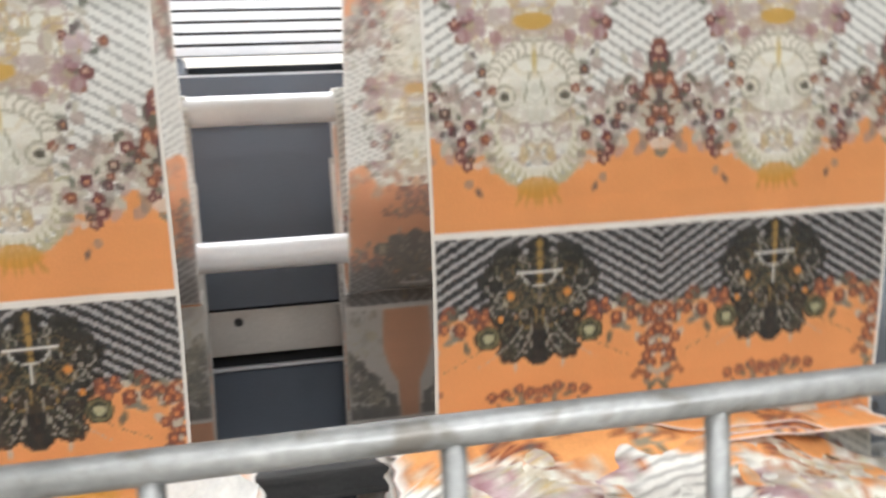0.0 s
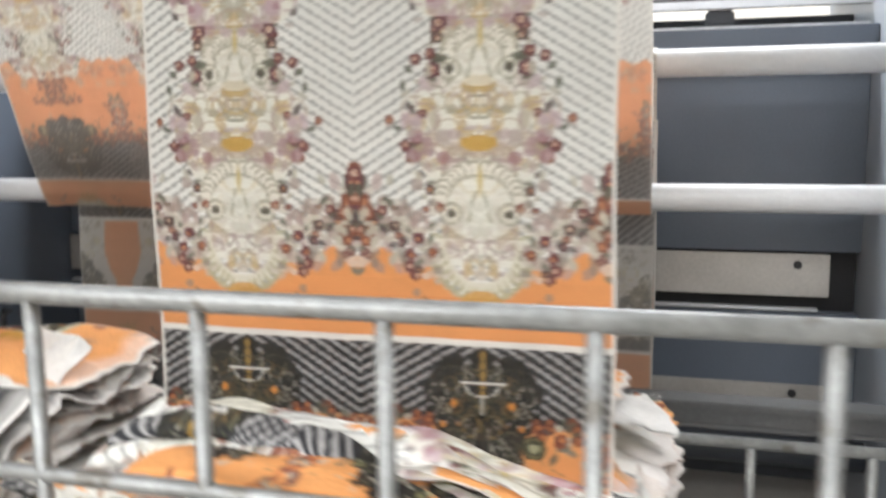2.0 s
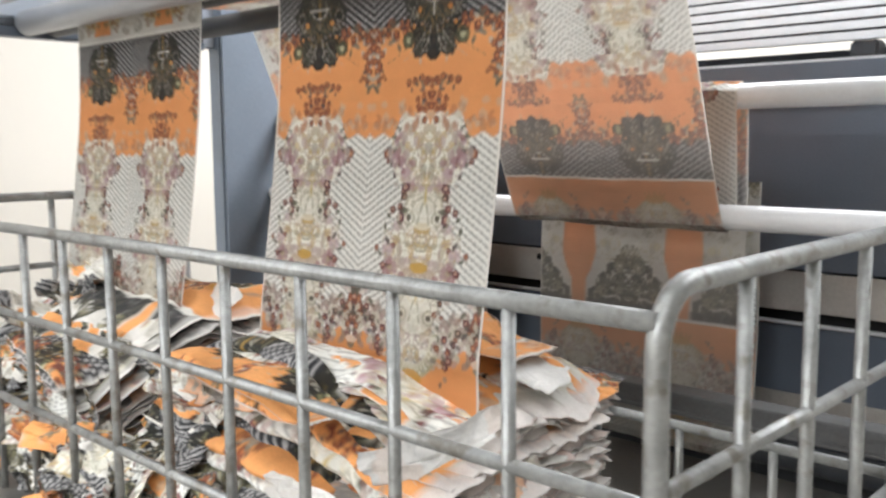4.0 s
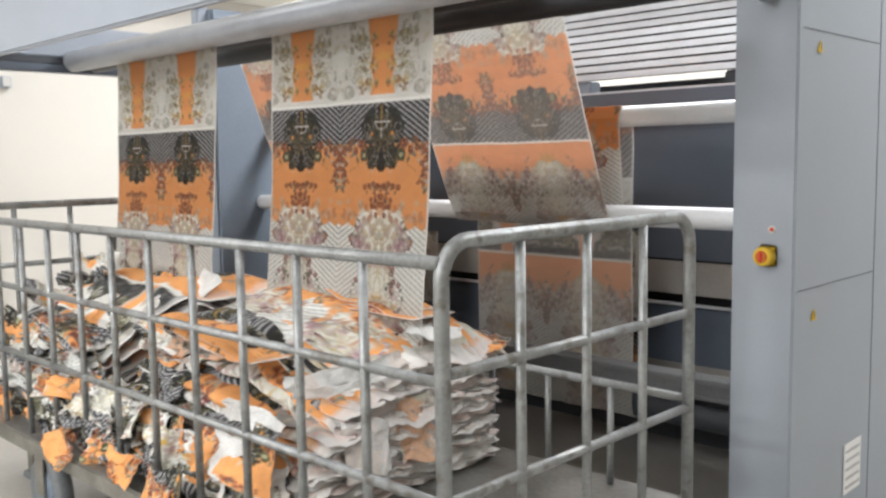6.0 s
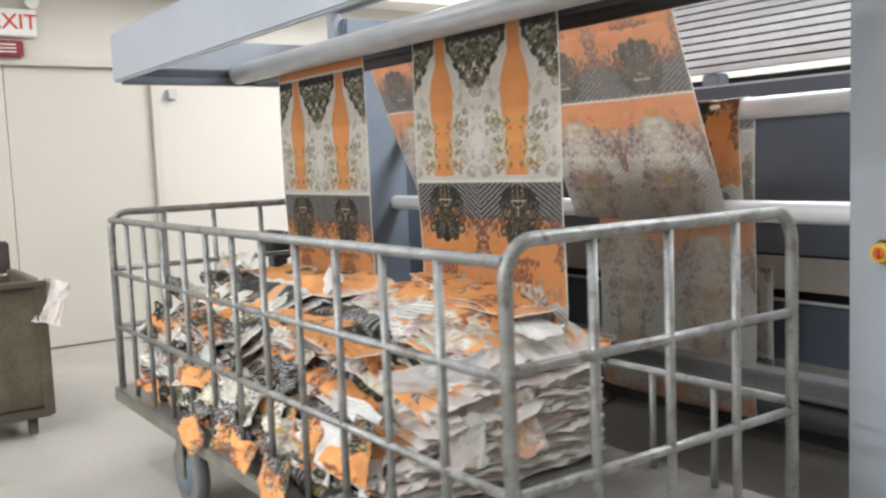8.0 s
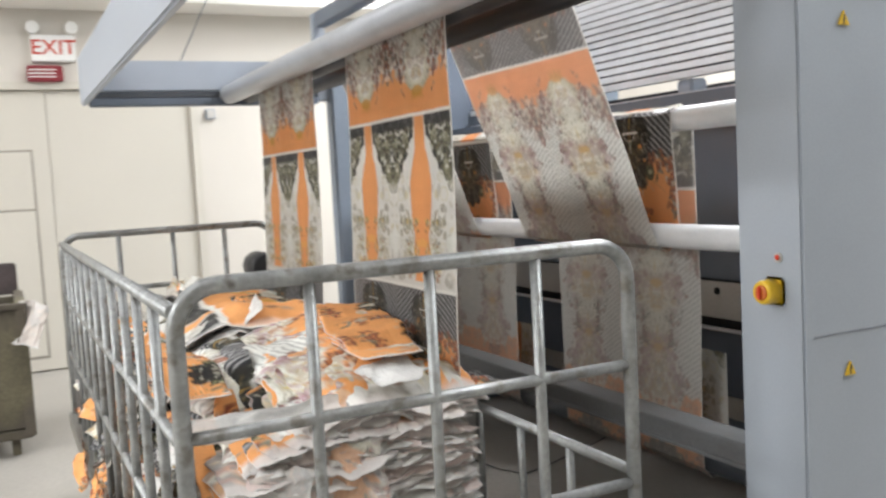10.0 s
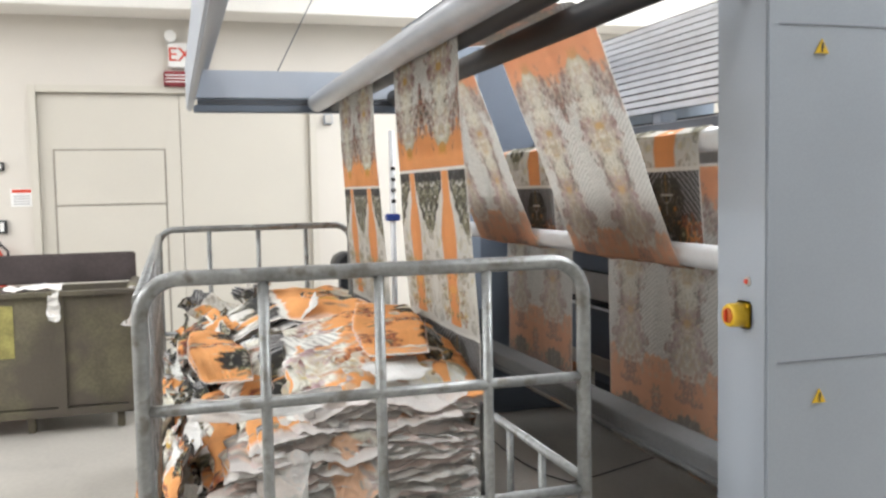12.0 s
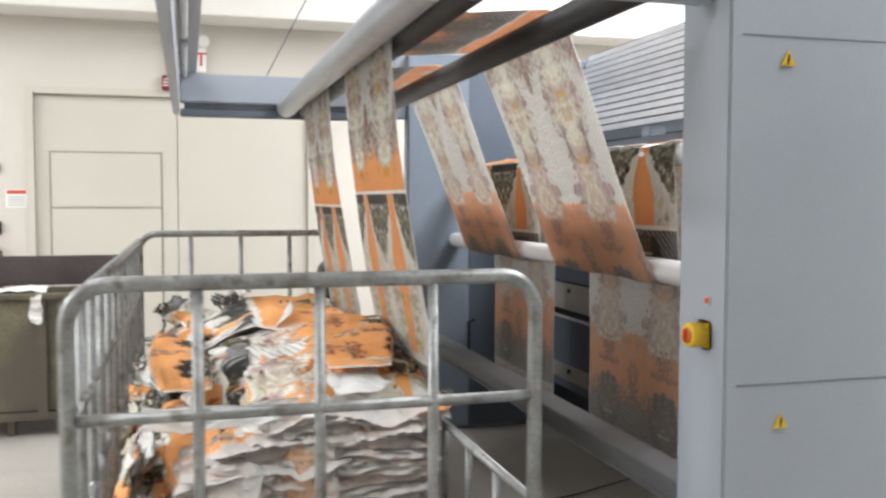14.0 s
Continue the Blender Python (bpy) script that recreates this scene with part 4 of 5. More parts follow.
def motions():
    times = [round(0.2 * i, 3) for i in range(71)]
    paths = [cloth_path(t) for t in times]
    runs = [at_time(RUN_T, t) for t in times]
    for ob, x, m in PIECES:
        rows = []
        for t, (d, p), run in zip(times, paths, runs):
            e = m - run - (0.05 if x < -1.5 else 0.0)
            e -= at_time(GATHER, t) * min(1, max(0, (e - 0.03) / 0.6))
            ya, za = np.interp(e - SEG / 2, d, p[:, 0]), np.interp(e - SEG / 2, d, p[:, 1])
            yb, zb = np.interp(e + SEG / 2, d, p[:, 0]), np.interp(e + SEG / 2, d, p[:, 1])
            ang = math.atan2(zb - za, yb - ya)
            dx = at_time(WANDER[x < -1.5], t) * min(1, max(0, (0.4 - e) / 0.4))
            rows.append((t, Matrix.Translation((x + dx, (ya + yb) / 2, (za + zb) / 2)) @ Matrix.Rotation(ang, 4, "X")))
        walk(ob, rows)
    for ob, dy in ((DRAW, -D_R - 0.003), (PRESS, E_R + 0.003)):
        walk(ob, [(t, Matrix.Translation((0, at_time(NIP_Y, t) + dy, NIP_Z))) for t in times])


# ---- folded cloth in the trolley ----
def wobble(x, y, k, s=1.0):
    return noise.noise(Vector((x * s, y * s, k * 3.7)))


def stack(label, x0, x1, y0, y1, z0, z1, count, seed, crown, peak, lean, slump=0.0, folds=0, recede=0.0, starts=None, name="cloth_stack", group="plaited cloth stacks"):
    """A plaited stack: thin layers with drooping, uneven edges; slump lowers it towards the front."""
    t = thing(name, label, name.replace("_", " "), group)
    flat = starts is not None
    starts = starts or STARTS
    size = min(1, (y1 - y0) / 0.7) * (0.5 if flat else 1)
    r = np.random.default_rng(seed)
    nx, ny = 54, 64
    u, w = np.meshgrid(np.linspace(0, 1, nx), np.linspace(0, 1, ny))
    edge = np.minimum.reduce([u, 1 - u, w, 1 - w])
    for i in range(count):
        f = i / (count - 1)
        tall = z1 - z0
        z = z0 + (z1 - z0) * (f + 0.012 * r.normal())
        ox, oy = (r.normal() * 0.014 - 0.03 * (r.random() < 0.25)) * size, r.normal() * 0.018 * size + lean * f
        rag = np.array([[wobble(q * 2.2, 5.0 * e, i + seed, 2.5) + 0.5 * wobble(q * 2.2, 5.0 * e, i + seed, 7) for q in np.linspace(0, 1, nx)] for e in (0, 1)])
        rag2 = np.array([[wobble(3.0 + e, q * 2.4, i + seed, 2.5) + 0.5 * wobble(3.0 + e, q * 2.4, i + seed, 7) for q in np.linspace(0, 1, ny)] for e in (0, 1)])
        X = (x0 + rag2[0][:, None] * (0.07 if flat else 0.03) * size) * (1 - u) + (x1 + rag2[1][:, None] * (0.10 if flat else 0.034) * size) * u + ox
        back = recede * f ** 1.5
        Y = (y0 + back + rag[0] * (0.022 if folds else 0.045) * size)[None, :] * (1 - w) + (y1 + rag[1] * 0.03 * size)[None, :] * w + oy
        if flat:
            Y += (0.10 if seed % 4 == 3 else -0.05) * (0.5 - u) + 0.04 * np.sin(u * 4 + seed) * (w - 0.5)
        base = np.array([[wobble(X[a, b], Y[a, b], seed * 0.37 + f * 0.9, 3.4) + 0.5 * wobble(X[a, b], Y[a, b], seed * 0.37 + f * 2.2, 8.0) for b in range(nx)] for a in range(ny)])
        fine = np.array([[1 - 2 * abs(wobble(X[a, b], Y[a, b], i * 1.7 + seed, 9.0)) for b in range(nx)] for a in range(ny)])
        Z = z + (1 if flat else f) * (crown * (1 - ((u - peak) / 0.6) ** 2) + 0.050 * base * min(1, tall / 0.3)) + 0.011 * (fine - 0.5) * min(1, 0.4 + tall) - (0.004 + 0.018 * r.random()) * np.exp(-edge / 0.025)
        flank = np.array([wobble(0.0, q, i * 0.35 + seed, 6.0) + 0.45 * wobble(0.0, q, i * 2.3 + seed, 24.0) for q in np.linspace(0, 1, ny)])
        Z += 0.019 * min(1, 4 * f) * flank[:, None] * np.exp(-(1 - u) / 0.07) * (0.3 if flat else 1)
        if flat:
            Z += 0.022 * np.array([[wobble(X[a, b], Y[a, b], seed * 0.7, 5.0) + 0.5 * wobble(X[a, b], Y[a, b], seed * 0.7, 11.0) for b in range(nx)] for a in range(ny)]) - 0.03 * np.clip((u - 0.72) / 0.28, 0, 1) ** 2
        if slump:
            k = np.clip(w / 0.55, 0, 1)
            Z = z0 + (Z - z0) * (1 - slump * (1 - k * k * (3 - 2 * k)))
        Z = np.maximum(Z, z0 - 0.004)
        if flat or not folds or i < count - 5:
            m = starts[int(r.integers(len(starts)))] + 0.03 * r.normal() + (Y - y0) * (0.32 if i % 2 else -0.32) * (1.6 if flat else 1)
        else:
            m = 0.03 + 0.75 * (Y - y0 - back) + 0.08 * np.sin(u * 4.0 + 0.9 * i)
        col = print_color(u, m)
        # pale selvedge, widened and lightened to make up for weak light on the flank
        selv_lift = np.clip((u - 0.93) / 0.03, 0, 1)[..., None] * (0.0 if flat else 0.88 if folds else 0.40)
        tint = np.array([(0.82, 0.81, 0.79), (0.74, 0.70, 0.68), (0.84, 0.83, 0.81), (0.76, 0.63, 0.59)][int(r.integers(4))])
        col = col * (1 - selv_lift) + tint * selv_lift
        pale = wrong_side(col)
        up, under = (col, pale) if r.random() < 0.8 or i > count - 6 else (pale, col)
        thick = 0.0009 + 0.0012 * r.random()
        grids = [(np.stack([X, Y, Z + thick], -1), up, False), (np.stack([X, Y, Z - thick], -1), under, True)]
        # rounded rim joining the two faces
        ring = [(0, j) for j in range(nx)] + [(j, nx - 1) for j in range(ny)] + [(ny - 1, j) for j in range(nx - 1, -1, -1)] + [(j, 0) for j in range(ny - 1, -1, -1)]
        ia, ib = np.array([q[0] for q in ring]), np.array([q[1] for q in ring])
        dx, dy = X[ia, ib] - (x0 + x1) / 2, Y[ia, ib] - (y0 + y1) / 2
        n = np.hypot(dx, dy)
        rim = np.array([np.stack([X[ia, ib] + dx / n * o, Y[ia, ib] + dy / n * o, Z[ia, ib] + h], -1) for h, o in ((thick, 0.0), (0.0, 0.004), (-thick, 0.0))])
        # rim tones raised too, brightening the dim flank by colour
        edge_tone = [(0.76, 0.74, 0.72), (0.58, 0.54, 0.53), (0.82, 0.81, 0.79), (0.68, 0.55, 0.52), (0.42, 0.38, 0.38)][int(r.integers(5))]
        rc = np.tile((pale * 0.4 + np.array(edge_tone) * 0.6)[ia, ib][None], (3, 1, 1))
        grids.append((rim, rc, True))
        ob = new("folded_layer", sheet_mesh("folded_layer", grids, M_PILE))
        ob.parent = t
    # rounded folds along the front, sagging with the stack
    k, n = 90, 14
    uu = np.linspace(0, 1, k)
    for i in range(folds):
        f = (i + 0.6) / folds
        xa, xb = x0 - 0.06 * r.random(), x1 - 0.02 - 0.16 * r.random() * (r.random() < 0.6)
        zc = z0 + ((z1 - z0) * f) * (1 - slump) + 0.004 + f * crown * (1 - ((uu - peak) / 0.6) ** 2) + 0.030 * f * np.array([wobble(q * 1.1, 0.3, seed + f * 0.8, 3.0) for q in uu])
        zc += 0.010 * np.array([wobble(q * 1.1, 0.9, seed + i * 1.3, 6.0) for q in uu]) - 0.10 * f * np.clip((uu - 0.55) / 0.45, 0, 1) ** 1.6
        yc = y0 + recede * f ** 1.5 - 0.012 + 0.012 * r.normal() + 0.030 * np.array([wobble(q * 1.1, 2.0, seed + i * 2.1, 3.0) for q in uu])
        hz = (0.017 + 0.008 * r.random()) * (1 + 0.5 * np.array([wobble(q, 4.0, seed + i, 7.0) for q in uu]))
        hy = 0.055 + 0.02 * r.random()
        a = np.linspace(0.5 * math.pi, 1.5 * math.pi, n)[:, None]
        X = np.tile((xa + (xb - xa) * uu)[None], (n, 1))
        Y = yc[None] + hy * np.cos(a) * (1 + 0.12 * np.sin(uu * 31 + i)[None])
        Z = np.maximum(zc[None] + hz[None] * np.sin(a), z0)
        m = FOLD_STARTS[i % len(FOLD_STARTS)] + 0.02 * r.normal() + a * 0.022 + 0 * X
        col = print_color(np.clip(np.tile(uu[None], (n, 1)), 0.01, 0.99), m)
        if r.random() < 0.08:
            col = wrong_side(col)
        ob = new("front_fold", sheet_mesh("front_fold", [(np.stack([X, Y, Z], -1), col, False)], M_PILE))
        ob.parent = t
    return t


# parts of the print that show: dark band, orange grounds, dark ornament, pale ground
STARTS = (0.16, 0.40, 0.44, 0.88, 0.20, -0.50, 0.30, 0.92, 0.25, 0.42, -0.10, 0.38)
FOLD_STARTS = (0.39, -0.30, 0.90, 0.20, -0.15, 0.39, 0.05, 0.90, -0.30, 0.20, 0.39, -0.28, 0.20, 0.39, -0.30, 0.39)


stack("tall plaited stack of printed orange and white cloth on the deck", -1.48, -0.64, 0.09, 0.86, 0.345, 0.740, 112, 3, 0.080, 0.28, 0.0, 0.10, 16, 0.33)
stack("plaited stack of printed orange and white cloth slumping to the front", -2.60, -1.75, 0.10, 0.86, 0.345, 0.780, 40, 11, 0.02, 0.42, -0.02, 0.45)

FLAPS = "folded cloth flaps"
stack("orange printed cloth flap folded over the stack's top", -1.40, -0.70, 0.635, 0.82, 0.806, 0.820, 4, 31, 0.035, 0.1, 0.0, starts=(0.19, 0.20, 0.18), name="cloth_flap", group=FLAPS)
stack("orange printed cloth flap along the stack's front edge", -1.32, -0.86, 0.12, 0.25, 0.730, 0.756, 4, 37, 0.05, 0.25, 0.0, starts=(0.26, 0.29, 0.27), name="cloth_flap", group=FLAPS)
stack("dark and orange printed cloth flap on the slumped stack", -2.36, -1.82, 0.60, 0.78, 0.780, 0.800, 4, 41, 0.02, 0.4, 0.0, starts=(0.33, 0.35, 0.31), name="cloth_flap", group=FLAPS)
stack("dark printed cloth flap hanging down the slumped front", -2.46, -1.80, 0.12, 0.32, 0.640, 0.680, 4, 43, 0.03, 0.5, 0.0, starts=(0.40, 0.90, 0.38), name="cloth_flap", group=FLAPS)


def crumple(label, x, y, z, w, h, seed, tilt=(60, 0, 0), amp=0.045, run=None, white=False, name="cloth_tail", face=False, taper=0.0):
    """A loose crumpled end of cloth with creased folds."""
    r = np.random.default_rng(seed)
    k = 40
    u, v = np.meshgrid(np.linspace(0, 1, k), np.linspace(0, 1, k))

    def ridge(sx, sy, o):
        return np.array([[1 - 2.4 * abs(noise.noise(Vector((a * sx, b * sy, seed * 2.13 + o)))) for a in u[0]] for b in v[:, 0]])

    g = w / 0.2
    fold = 0.75 * ridge(1.3 * g, 1.0, 0) + 0.35 * ridge(3.2 * g, 2.2, 5) + 0.15 * ridge(8 * g, 6, 9)
    fx = np.array([[noise.noise(Vector((a * 2.2, b * 2.4, seed * 4.1 + 9))) for a in u[0]] for b in v[:, 0]])
    px, py = (u - 0.5) * w + fx * 0.03, (v - 0.5) * h + np.roll(fx, 9, 1) * 0.025
    px *= 1 - taper * (1 - v) ** 0.8
    pz = (fold - fold.mean()) * amp
    m0 = r.uniform(-1.6, 3.2) if run is None else run
    u0 = r.uniform(0, 0.45)
    col = print_color(np.clip(u0 + u * w / LANE_W * 1.3, 0, 0.99), m0 + v * h * 1.2)
    if white:
        col = col * 0.14 + np.array((0.72, 0.715, 0.70)) * 0.86
    p = np.stack([px, py, pz], -1)
    back = col if white else wrong_side(col)
    up, under = (col, back) if face or r.random() < 0.65 else (back, col)
    me = sheet_mesh(name, [(p + np.array((0, 0, 0.0015)), up, False), (p - np.array((0, 0, 0.0015)), under, True)], M_PILE)
    ob = new(name, me)
    ob.matrix_basis = pose(x, y, z, *tilt)
    return tagged(ob, label, "cloth", "loose cloth ends")


PR = np.random.default_rng(21)
RUNS = (0.37, -0.30, 0.87, 0.40, 0.22, 0.46, -0.15, 0.30)
# the slumped front of the left stack
for i in range(92):
    x = -2.34 + 1.10 * PR.random()
    f = PR.random()
    f *= 0.42 if -1.86 < x < -1.40 else 1.0
    z, y = 0.385 + 0.36 * f, 0.035 + 0.20 * f * f + 0.02 * PR.random()
    crumple("crumpled printed cloth end pushed against the trolley rails", x, y, z, 0.16 + 0.26 * PR.random(), 0.045 + 0.065 * PR.random(), 300 + i,
            (78 - 50 * f + 12 * PR.normal(), 14 * (1 - f) + (14 - 8 * f) * PR.normal(), 16 * PR.normal()), 0.030 - 0.012 * f, RUNS[int(PR.integers(8))] + 0.02 * PR.normal(), face=PR.random() < 0.92)
for i in range(9):
    x, z = -1.45 + 0.78 * PR.random(), 0.37 + 0.16 * PR.random()
    crumple("loose fold of printed cloth at the stack's front", x, 0.055 + 0.03 * PR.random(), z, 0.24 + 0.18 * PR.random(), 0.08 + 0.09 * PR.random(), 90 + i,
            (68 + 14 * PR.normal(), 10 * PR.normal(), 12 * PR.normal()), 0.026, RUNS[int(PR.integers(8))], face=True)
# ends that hang over the deck's edge
for i, (x, z, w, h, run, tilt) in enumerate(((-1.66, 0.375, 0.13, 0.12, 0.22, (82, 42, 5)), (-1.06, 0.335, 0.16, 0.18, 0.17, (84, 10, -8)), (-0.96, 0.385, 0.12, 0.15, 0.25, (80, -14, 10)), (-1.25, 0.395, 0.20, 0.09, 0.18, (78, 4, 0)))):
    crumple("printed cloth end hanging over the trolley deck", x, -0.055, z, w, h, 140 + i, tilt, 0.020, run, face=True, taper=0.0 if i == 0 else 0.45)
# pale ends on the flank and front of the tall stack
for i, (x, y, z, w, h, tilt) in enumerate(((-0.80, 0.05, 0.50, 0.17, 0.13, (72, 5, 10)), (-0.68, 0.66, 0.765, 0.12, 0.16, (6, 14, 20)), (-0.605, 0.33, 0.50, 0.14, 0.15, (10, 76, 0)),
                                              (-0.80, 0.10, 0.60, 0.22, 0.05, (55, 10, 6)), (-0.92, 0.055, 0.42, 0.16, 0.08, (76, 6, -6)), (-0.70, 0.09, 0.44, 0.10, 0.10, (70, -14, 22)))):
    crumple("white unprinted cloth end lying on the stack", x, y, z, w, h, 170 + i, tilt, 0.014, None, True)
for i, (x, y, z, w, h, tilt, run) in enumerate(((-0.61, 0.52, 0.52, 0.18, 0.14, (10, 75, 0), -0.5), (-2.35, 0.22, 0.76, 0.3, 0.24, (-25, 5, -20), 0.42), (-2.05, 0.20, 0.70, 0.30, 0.16, (40, 5, 15), 0.87))):
    crumple("dark and orange printed fold lying on the stack", x, y, z, w, h, 180 + i, tilt, 0.03, run)


crumple("pale corner of a cloth end standing up beside the stack", -1.82, 0.56, 0.785, 0.145, 0.16, 191, (50, 14, -8), 0.014, None, True)
crumple("white unprinted cloth end draped over the stack's end", -0.630, 0.30, 0.700, 0.40, 0.075, 193, (50, 0, 90), 0.020, None, True)
crumple("orange printed cloth fold sticking out behind the stack", -0.68, 0.885, 0.690, 0.10, 0.16, 197, (8, 6, 20), 0.022, 0.22, face=True)
# dark curled fold standing on the far end of the slumped stack
crumple("dark and orange cloth fold curling up on the slumped stack", -2.42, 0.42, 0.835, 0.30, 0.16, 195, (35, -6, 12), 0.075, 0.42, face=True)


# ---- along the west wall ----
def waste_bin():
    t = thing("waste_bin", "dented olive green metal waste bin with dark open lid", "bin")
    x0, x1, y0, y1 = -4.15, -3.40, -1.55, -0.165
    for b in ((x1 - 0.02, y0, 0.14, x1, y1, 0.735), (x0, y0, 0.14, x0 + 0.02, y1, 0.735), (x0 + 0.02, y0, 0.14, x1 - 0.02, y0 + 0.02, 0.735), (x0 + 0.02, y1 - 0.02, 0.14, x1 - 0.02, y1, 0.735)):
        part("side_panel", box(*b, 0.004), M_OLIVE, t)
    part("bottom", box(x0 + 0.02, y0 + 0.02, 0.14, x1 - 0.02, y1 - 0.02, 0.16), M_OLIVE, t)
    for y in (y0 - 0.01, y1 - 0.035, (y0 + y1) / 2 - 0.4, (y0 + y1) / 2 + 0.3):
        part("rib", box(x1, y, 0.10, x1 + 0.022, y + 0.05, 0.74, 0.004), M_OLIVE, t)
    part("rim", box(x1 - 0.03, y0 - 0.02, 0.736, x1 + 0.03, y1 + 0.02, 0.765, 0.006), M_OLIVE, t)
    part("rim", box(x0 - 0.02, y1 - 0.03, 0.736, x1 - 0.03, y1 + 0.02, 0.765, 0.006), M_OLIVE, t)
    part("skid", box(x1 - 0.06, y0, 0.09, x1 + 0.015, y1, 0.135, 0.004), M_OLIVE, t)
    part("lid", box(x0 - 0.06, y0, 0.74, x0 - 0.03, y1, 0.92, 0.01), M_BROWN, t, "dark brown lid standing open")
    for y in (y0 + 0.06, y1 - 0.08, -0.70):
        for x in (x0 + 0.08, x1 - 0.06):
            part("leg", box(x - 0.025, y - 0.02, 0.0, x + 0.025, y + 0.02, 0.139, 0.004), M_OLIVE, t)
    part("marking", box(x1 + 0.001, -0.84, 0.42, x1 + 0.004, -0.76, 0.70), mat("faded_yellow", (0.33, 0.30, 0.10), 0.6, 0.0, 0.3, 12), t, "faded yellow mark")
    part("waste", box(x0 + 0.03, y0 + 0.03, 0.60, x1 - 0.03, y1 - 0.03, 0.70, 0.02), M_BROWN, t, "dark waste inside")


waste_bin()
for i, (x, y, z, w, h, tilt) in enumerate(((-3.37, -0.135, 0.66, 0.16, 0.22, (78, 10, 50)), (-3.7, -0.70, 0.76, 0.3, 0.3, (0, 0, 0)), (-3.72, -1.05, 0.76, 0.3, 0.25, (10, 0, 40)), (-3.36, -0.56, 0.68, 0.06, 0.14, (85, 0, 85)))):
    crumple("white rag lying on the waste bin", x, y, z, w, h, 200 + i, tilt, 0.03, None, True, "rag")


def text_mesh(words, size, material, parent, m, name="lettering"):
    cu = bpy.data.curves.new(name, "FONT")
    cu.body, cu.size, cu.extrude, cu.align_x, cu.align_y = words, size, 0.002, "CENTER", "CENTER"
    tmp = new("tmp_text", cu)
    me = bpy.data.meshes.new_from_object(tmp.evaluated_get(bpy.context.evaluated_depsgraph_get()))
    bpy.data.objects.remove(tmp)
    me.materials.clear()
    me.materials.append(material)
    ob = new(name, me)
    ob.parent = parent
    ob.matrix_basis = m
    return ob


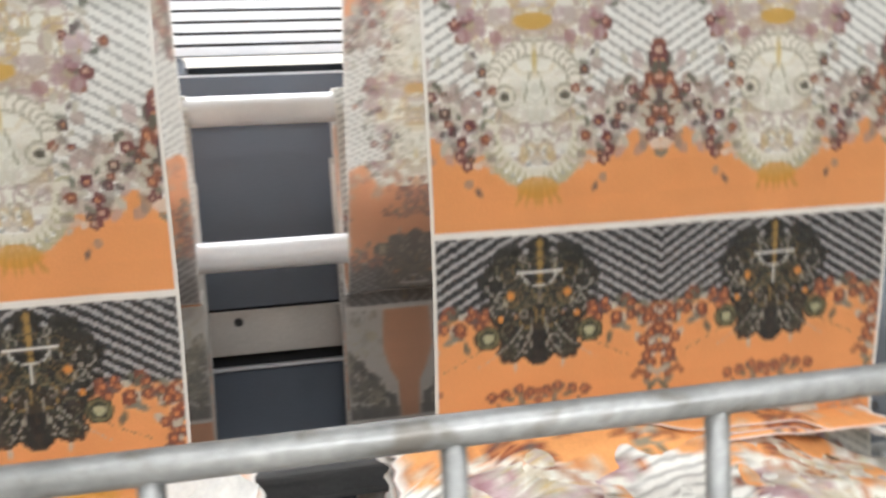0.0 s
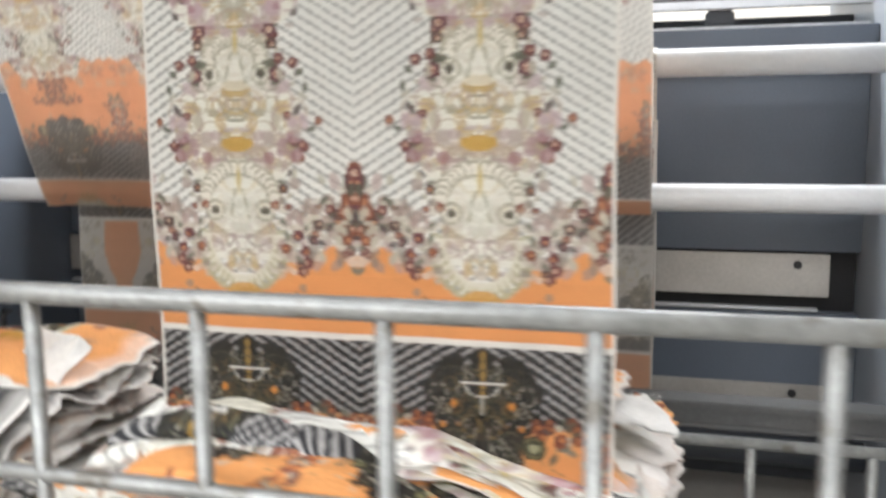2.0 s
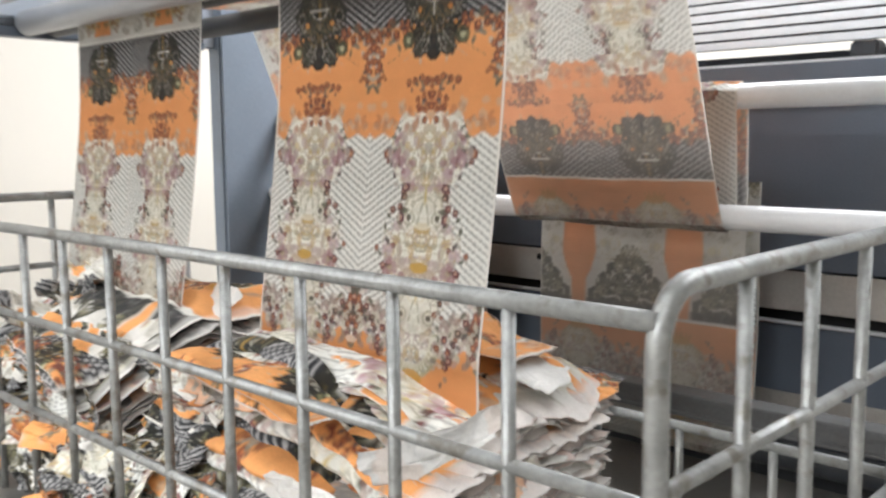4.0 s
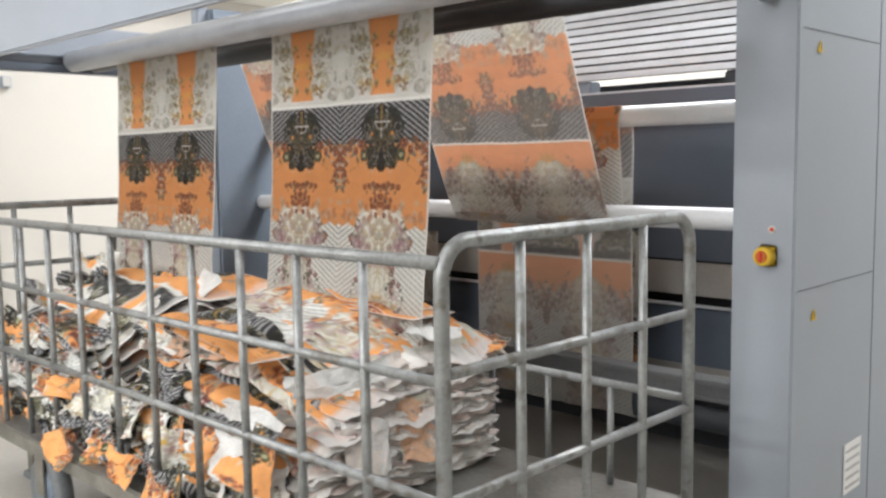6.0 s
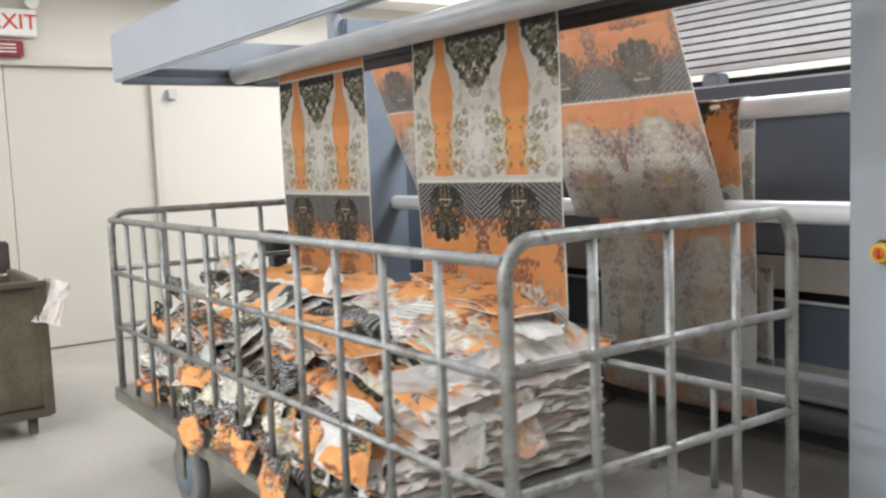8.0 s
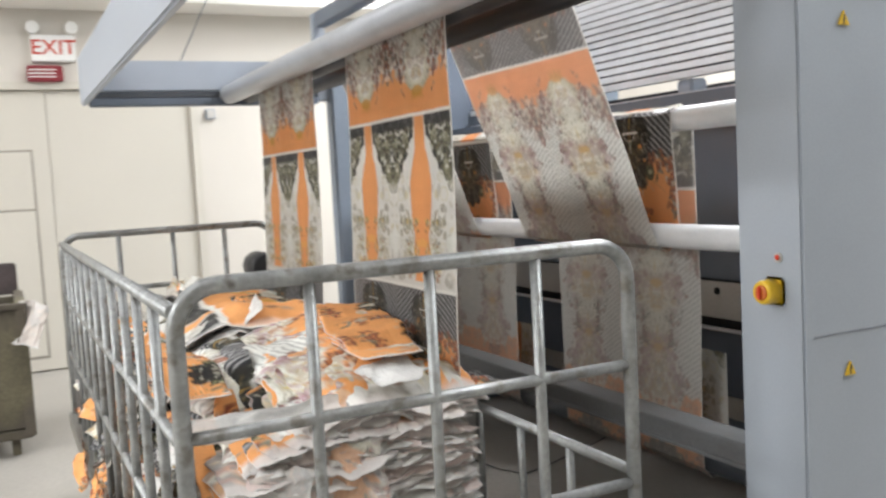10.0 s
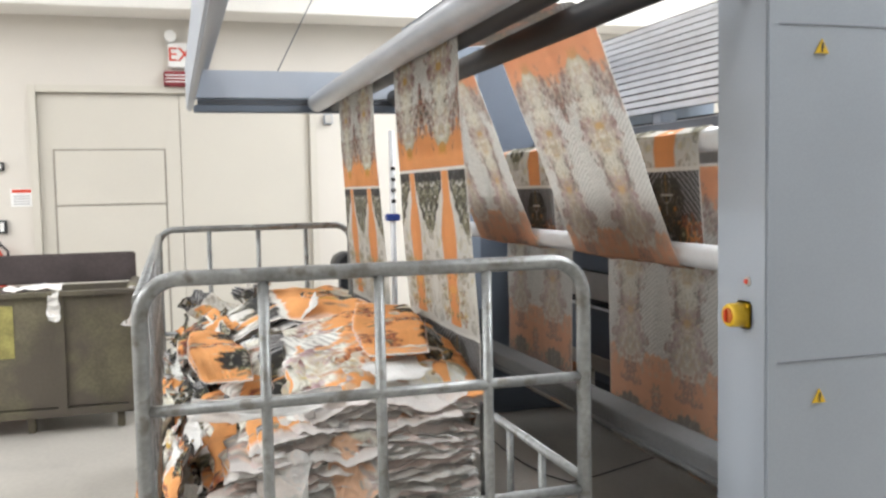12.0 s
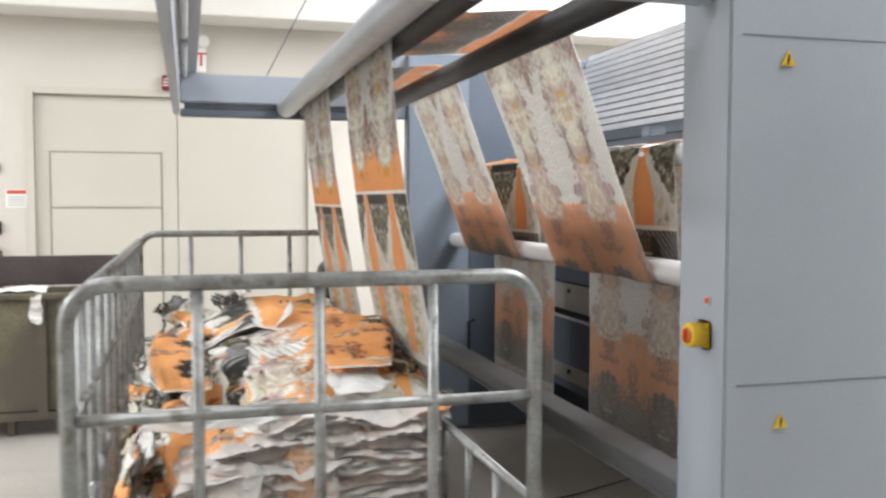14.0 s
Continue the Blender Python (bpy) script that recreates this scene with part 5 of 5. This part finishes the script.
def wall_fittings():
    x = ROOM_X0
    e = thing("exit_sign", "white exit sign with red letters over a red lamp box", "exit sign")
    part("housing", box(x, 0.08, 2.26, x + 0.06, 0.38, 2.45, 0.008), M_PAPER, e)
    text_mesh("EXIT", 0.15, M_REDP, e, Matrix.Translation((x + 0.064, 0.23, 2.355)) @ Euler((radians(90), 0, radians(90))).to_matrix().to_4x4())
    part("lamp_box", box(x, 0.04, 2.115, x + 0.07, 0.28, 2.23, 0.008), mat("dark_red_plastic", (0.22, 0.02, 0.03), 0.4), e, "dark red lamp box")
    bars = bmesh.new()
    for k in range(3):
        box(x + 0.0705, 0.05, 2.145 + k * 0.025, x + 0.072, 0.23, 2.153 + k * 0.025, 0, bars)
    part("lettering_bar", bars, M_PAPER, e)
    for y in (0.10, 0.36):
        part("spot_lamp", lathe([(0.0, 0.02), (0.03, 0.045), (0.07, 0.045)], "x", 18), M_PAPER, e).location = (x + 0.01, y, 2.50)
    n = thing("wall_notice", "white notice with red heading on the cream wall", "notice")
    part("sheet", box(x, -1.10, 1.20, x + 0.004, -0.945, 1.335), M_PAPER, n)
    part("heading", box(x + 0.0042, -1.09, 1.305, x + 0.006, -0.955, 1.33), M_REDP, n, "red heading bar")
    for k in range(4):
        part("line", box(x + 0.0042, -1.08, 1.215 + k * 0.02, x + 0.006, -0.965, 1.224 + k * 0.02), bpy.data.materials["notice_ink"], n)
    for z0, z1, lab in ((1.47, 1.535, "small dark thermostat on the cream wall"), (1.0, 1.10, "dark switch plate on the cream wall")):
        s = thing("wall_switch", lab, "switch")
        part("plate", box(x, -1.20, z0, x + 0.03, -1.13, z1, 0.005), M_BLACK, s)
        part("rocker", box(x + 0.03, -1.18, z0 + 0.015, x + 0.036, -1.15, z1 - 0.015, 0.002), M_PAPER, s)
    f = thing("fire_extinguisher", "red fire extinguisher hanging on the cream wall", "extinguisher", loc=(x + 0.09, -1.22, 0.45))
    part("cylinder", lathe([(0, 0.06), (0.02, 0.075), (0.36, 0.075), (0.42, 0.05), (0.45, 0.025)], "z", 24), M_REDP, f)
    part("valve", box(-0.02, -0.03, 0.45, 0.02, 0.05, 0.50, 0.006), M_BLACK, f, "black valve head")
    part("hose", tube([(0, 0.05, 0.47), (0.02, 0.10, 0.42), (0.03, 0.10, 0.2), (0.02, 0.085, 0.1)], 0.01, 8), M_BLACK, f)
    p = thing("guide_pole", "white upright pole with blue clamp beside the machine", "pole", loc=(-3.12, 1.245, 0))
    part("pole", tube([(0, 0, 0.02), (0, 0, 1.60)], 0.017, 12), M_ROLL, p)
    part("clamp", box(-0.03, -0.04, 1.10, 0.035, 0.035, 1.14, 0.006), M_BLUEP, p, "blue clamp")
    part("base", box(-0.08, -0.06, 0, 0.08, 0.06, 0.02, 0.004), M_STEEL, p)
    for z in (1.2, 1.26, 1.32, 1.38):
        part("notch", box(0.02, -0.012, z, 0.026, 0.012, z + 0.02), M_BLACK, p)
    h = thing("drive_motor", "black round drive motor beside the machine", "motor", loc=(-3.15, 0.98, 0.0))
    part("body", lathe([(-0.1, 0.06), (-0.09, 0.075), (0.09, 0.075), (0.1, 0.06)], "x", 24), M_BLACK, h).location = (0, 0, 0.86)
    part("stand", box(-0.04, -0.04, 0, 0.04, 0.04, 0.80, 0.005), M_DARK, h)
    part("foot", box(-0.09, -0.08, 0, 0.09, 0.08, 0.015, 0.003), M_DARK, h)

    c = thing("floor_cable", "thin black cable lying on the floor under the machine", "cable")
    part("cable", tube([(-2.68, 1.60, 0.006), (-2.45, 1.57, 0.006), (-2.29, 1.565, 0.006), (-2.04, 1.57, 0.006), (-1.82, 1.605, 0.006), (-1.70, 1.66, 0.006), (-1.74, 1.80, 0.006), (-1.95, 2.30, 0.006)], 0.003, 8), M_BLACK, c)


wall_fittings()
motions()
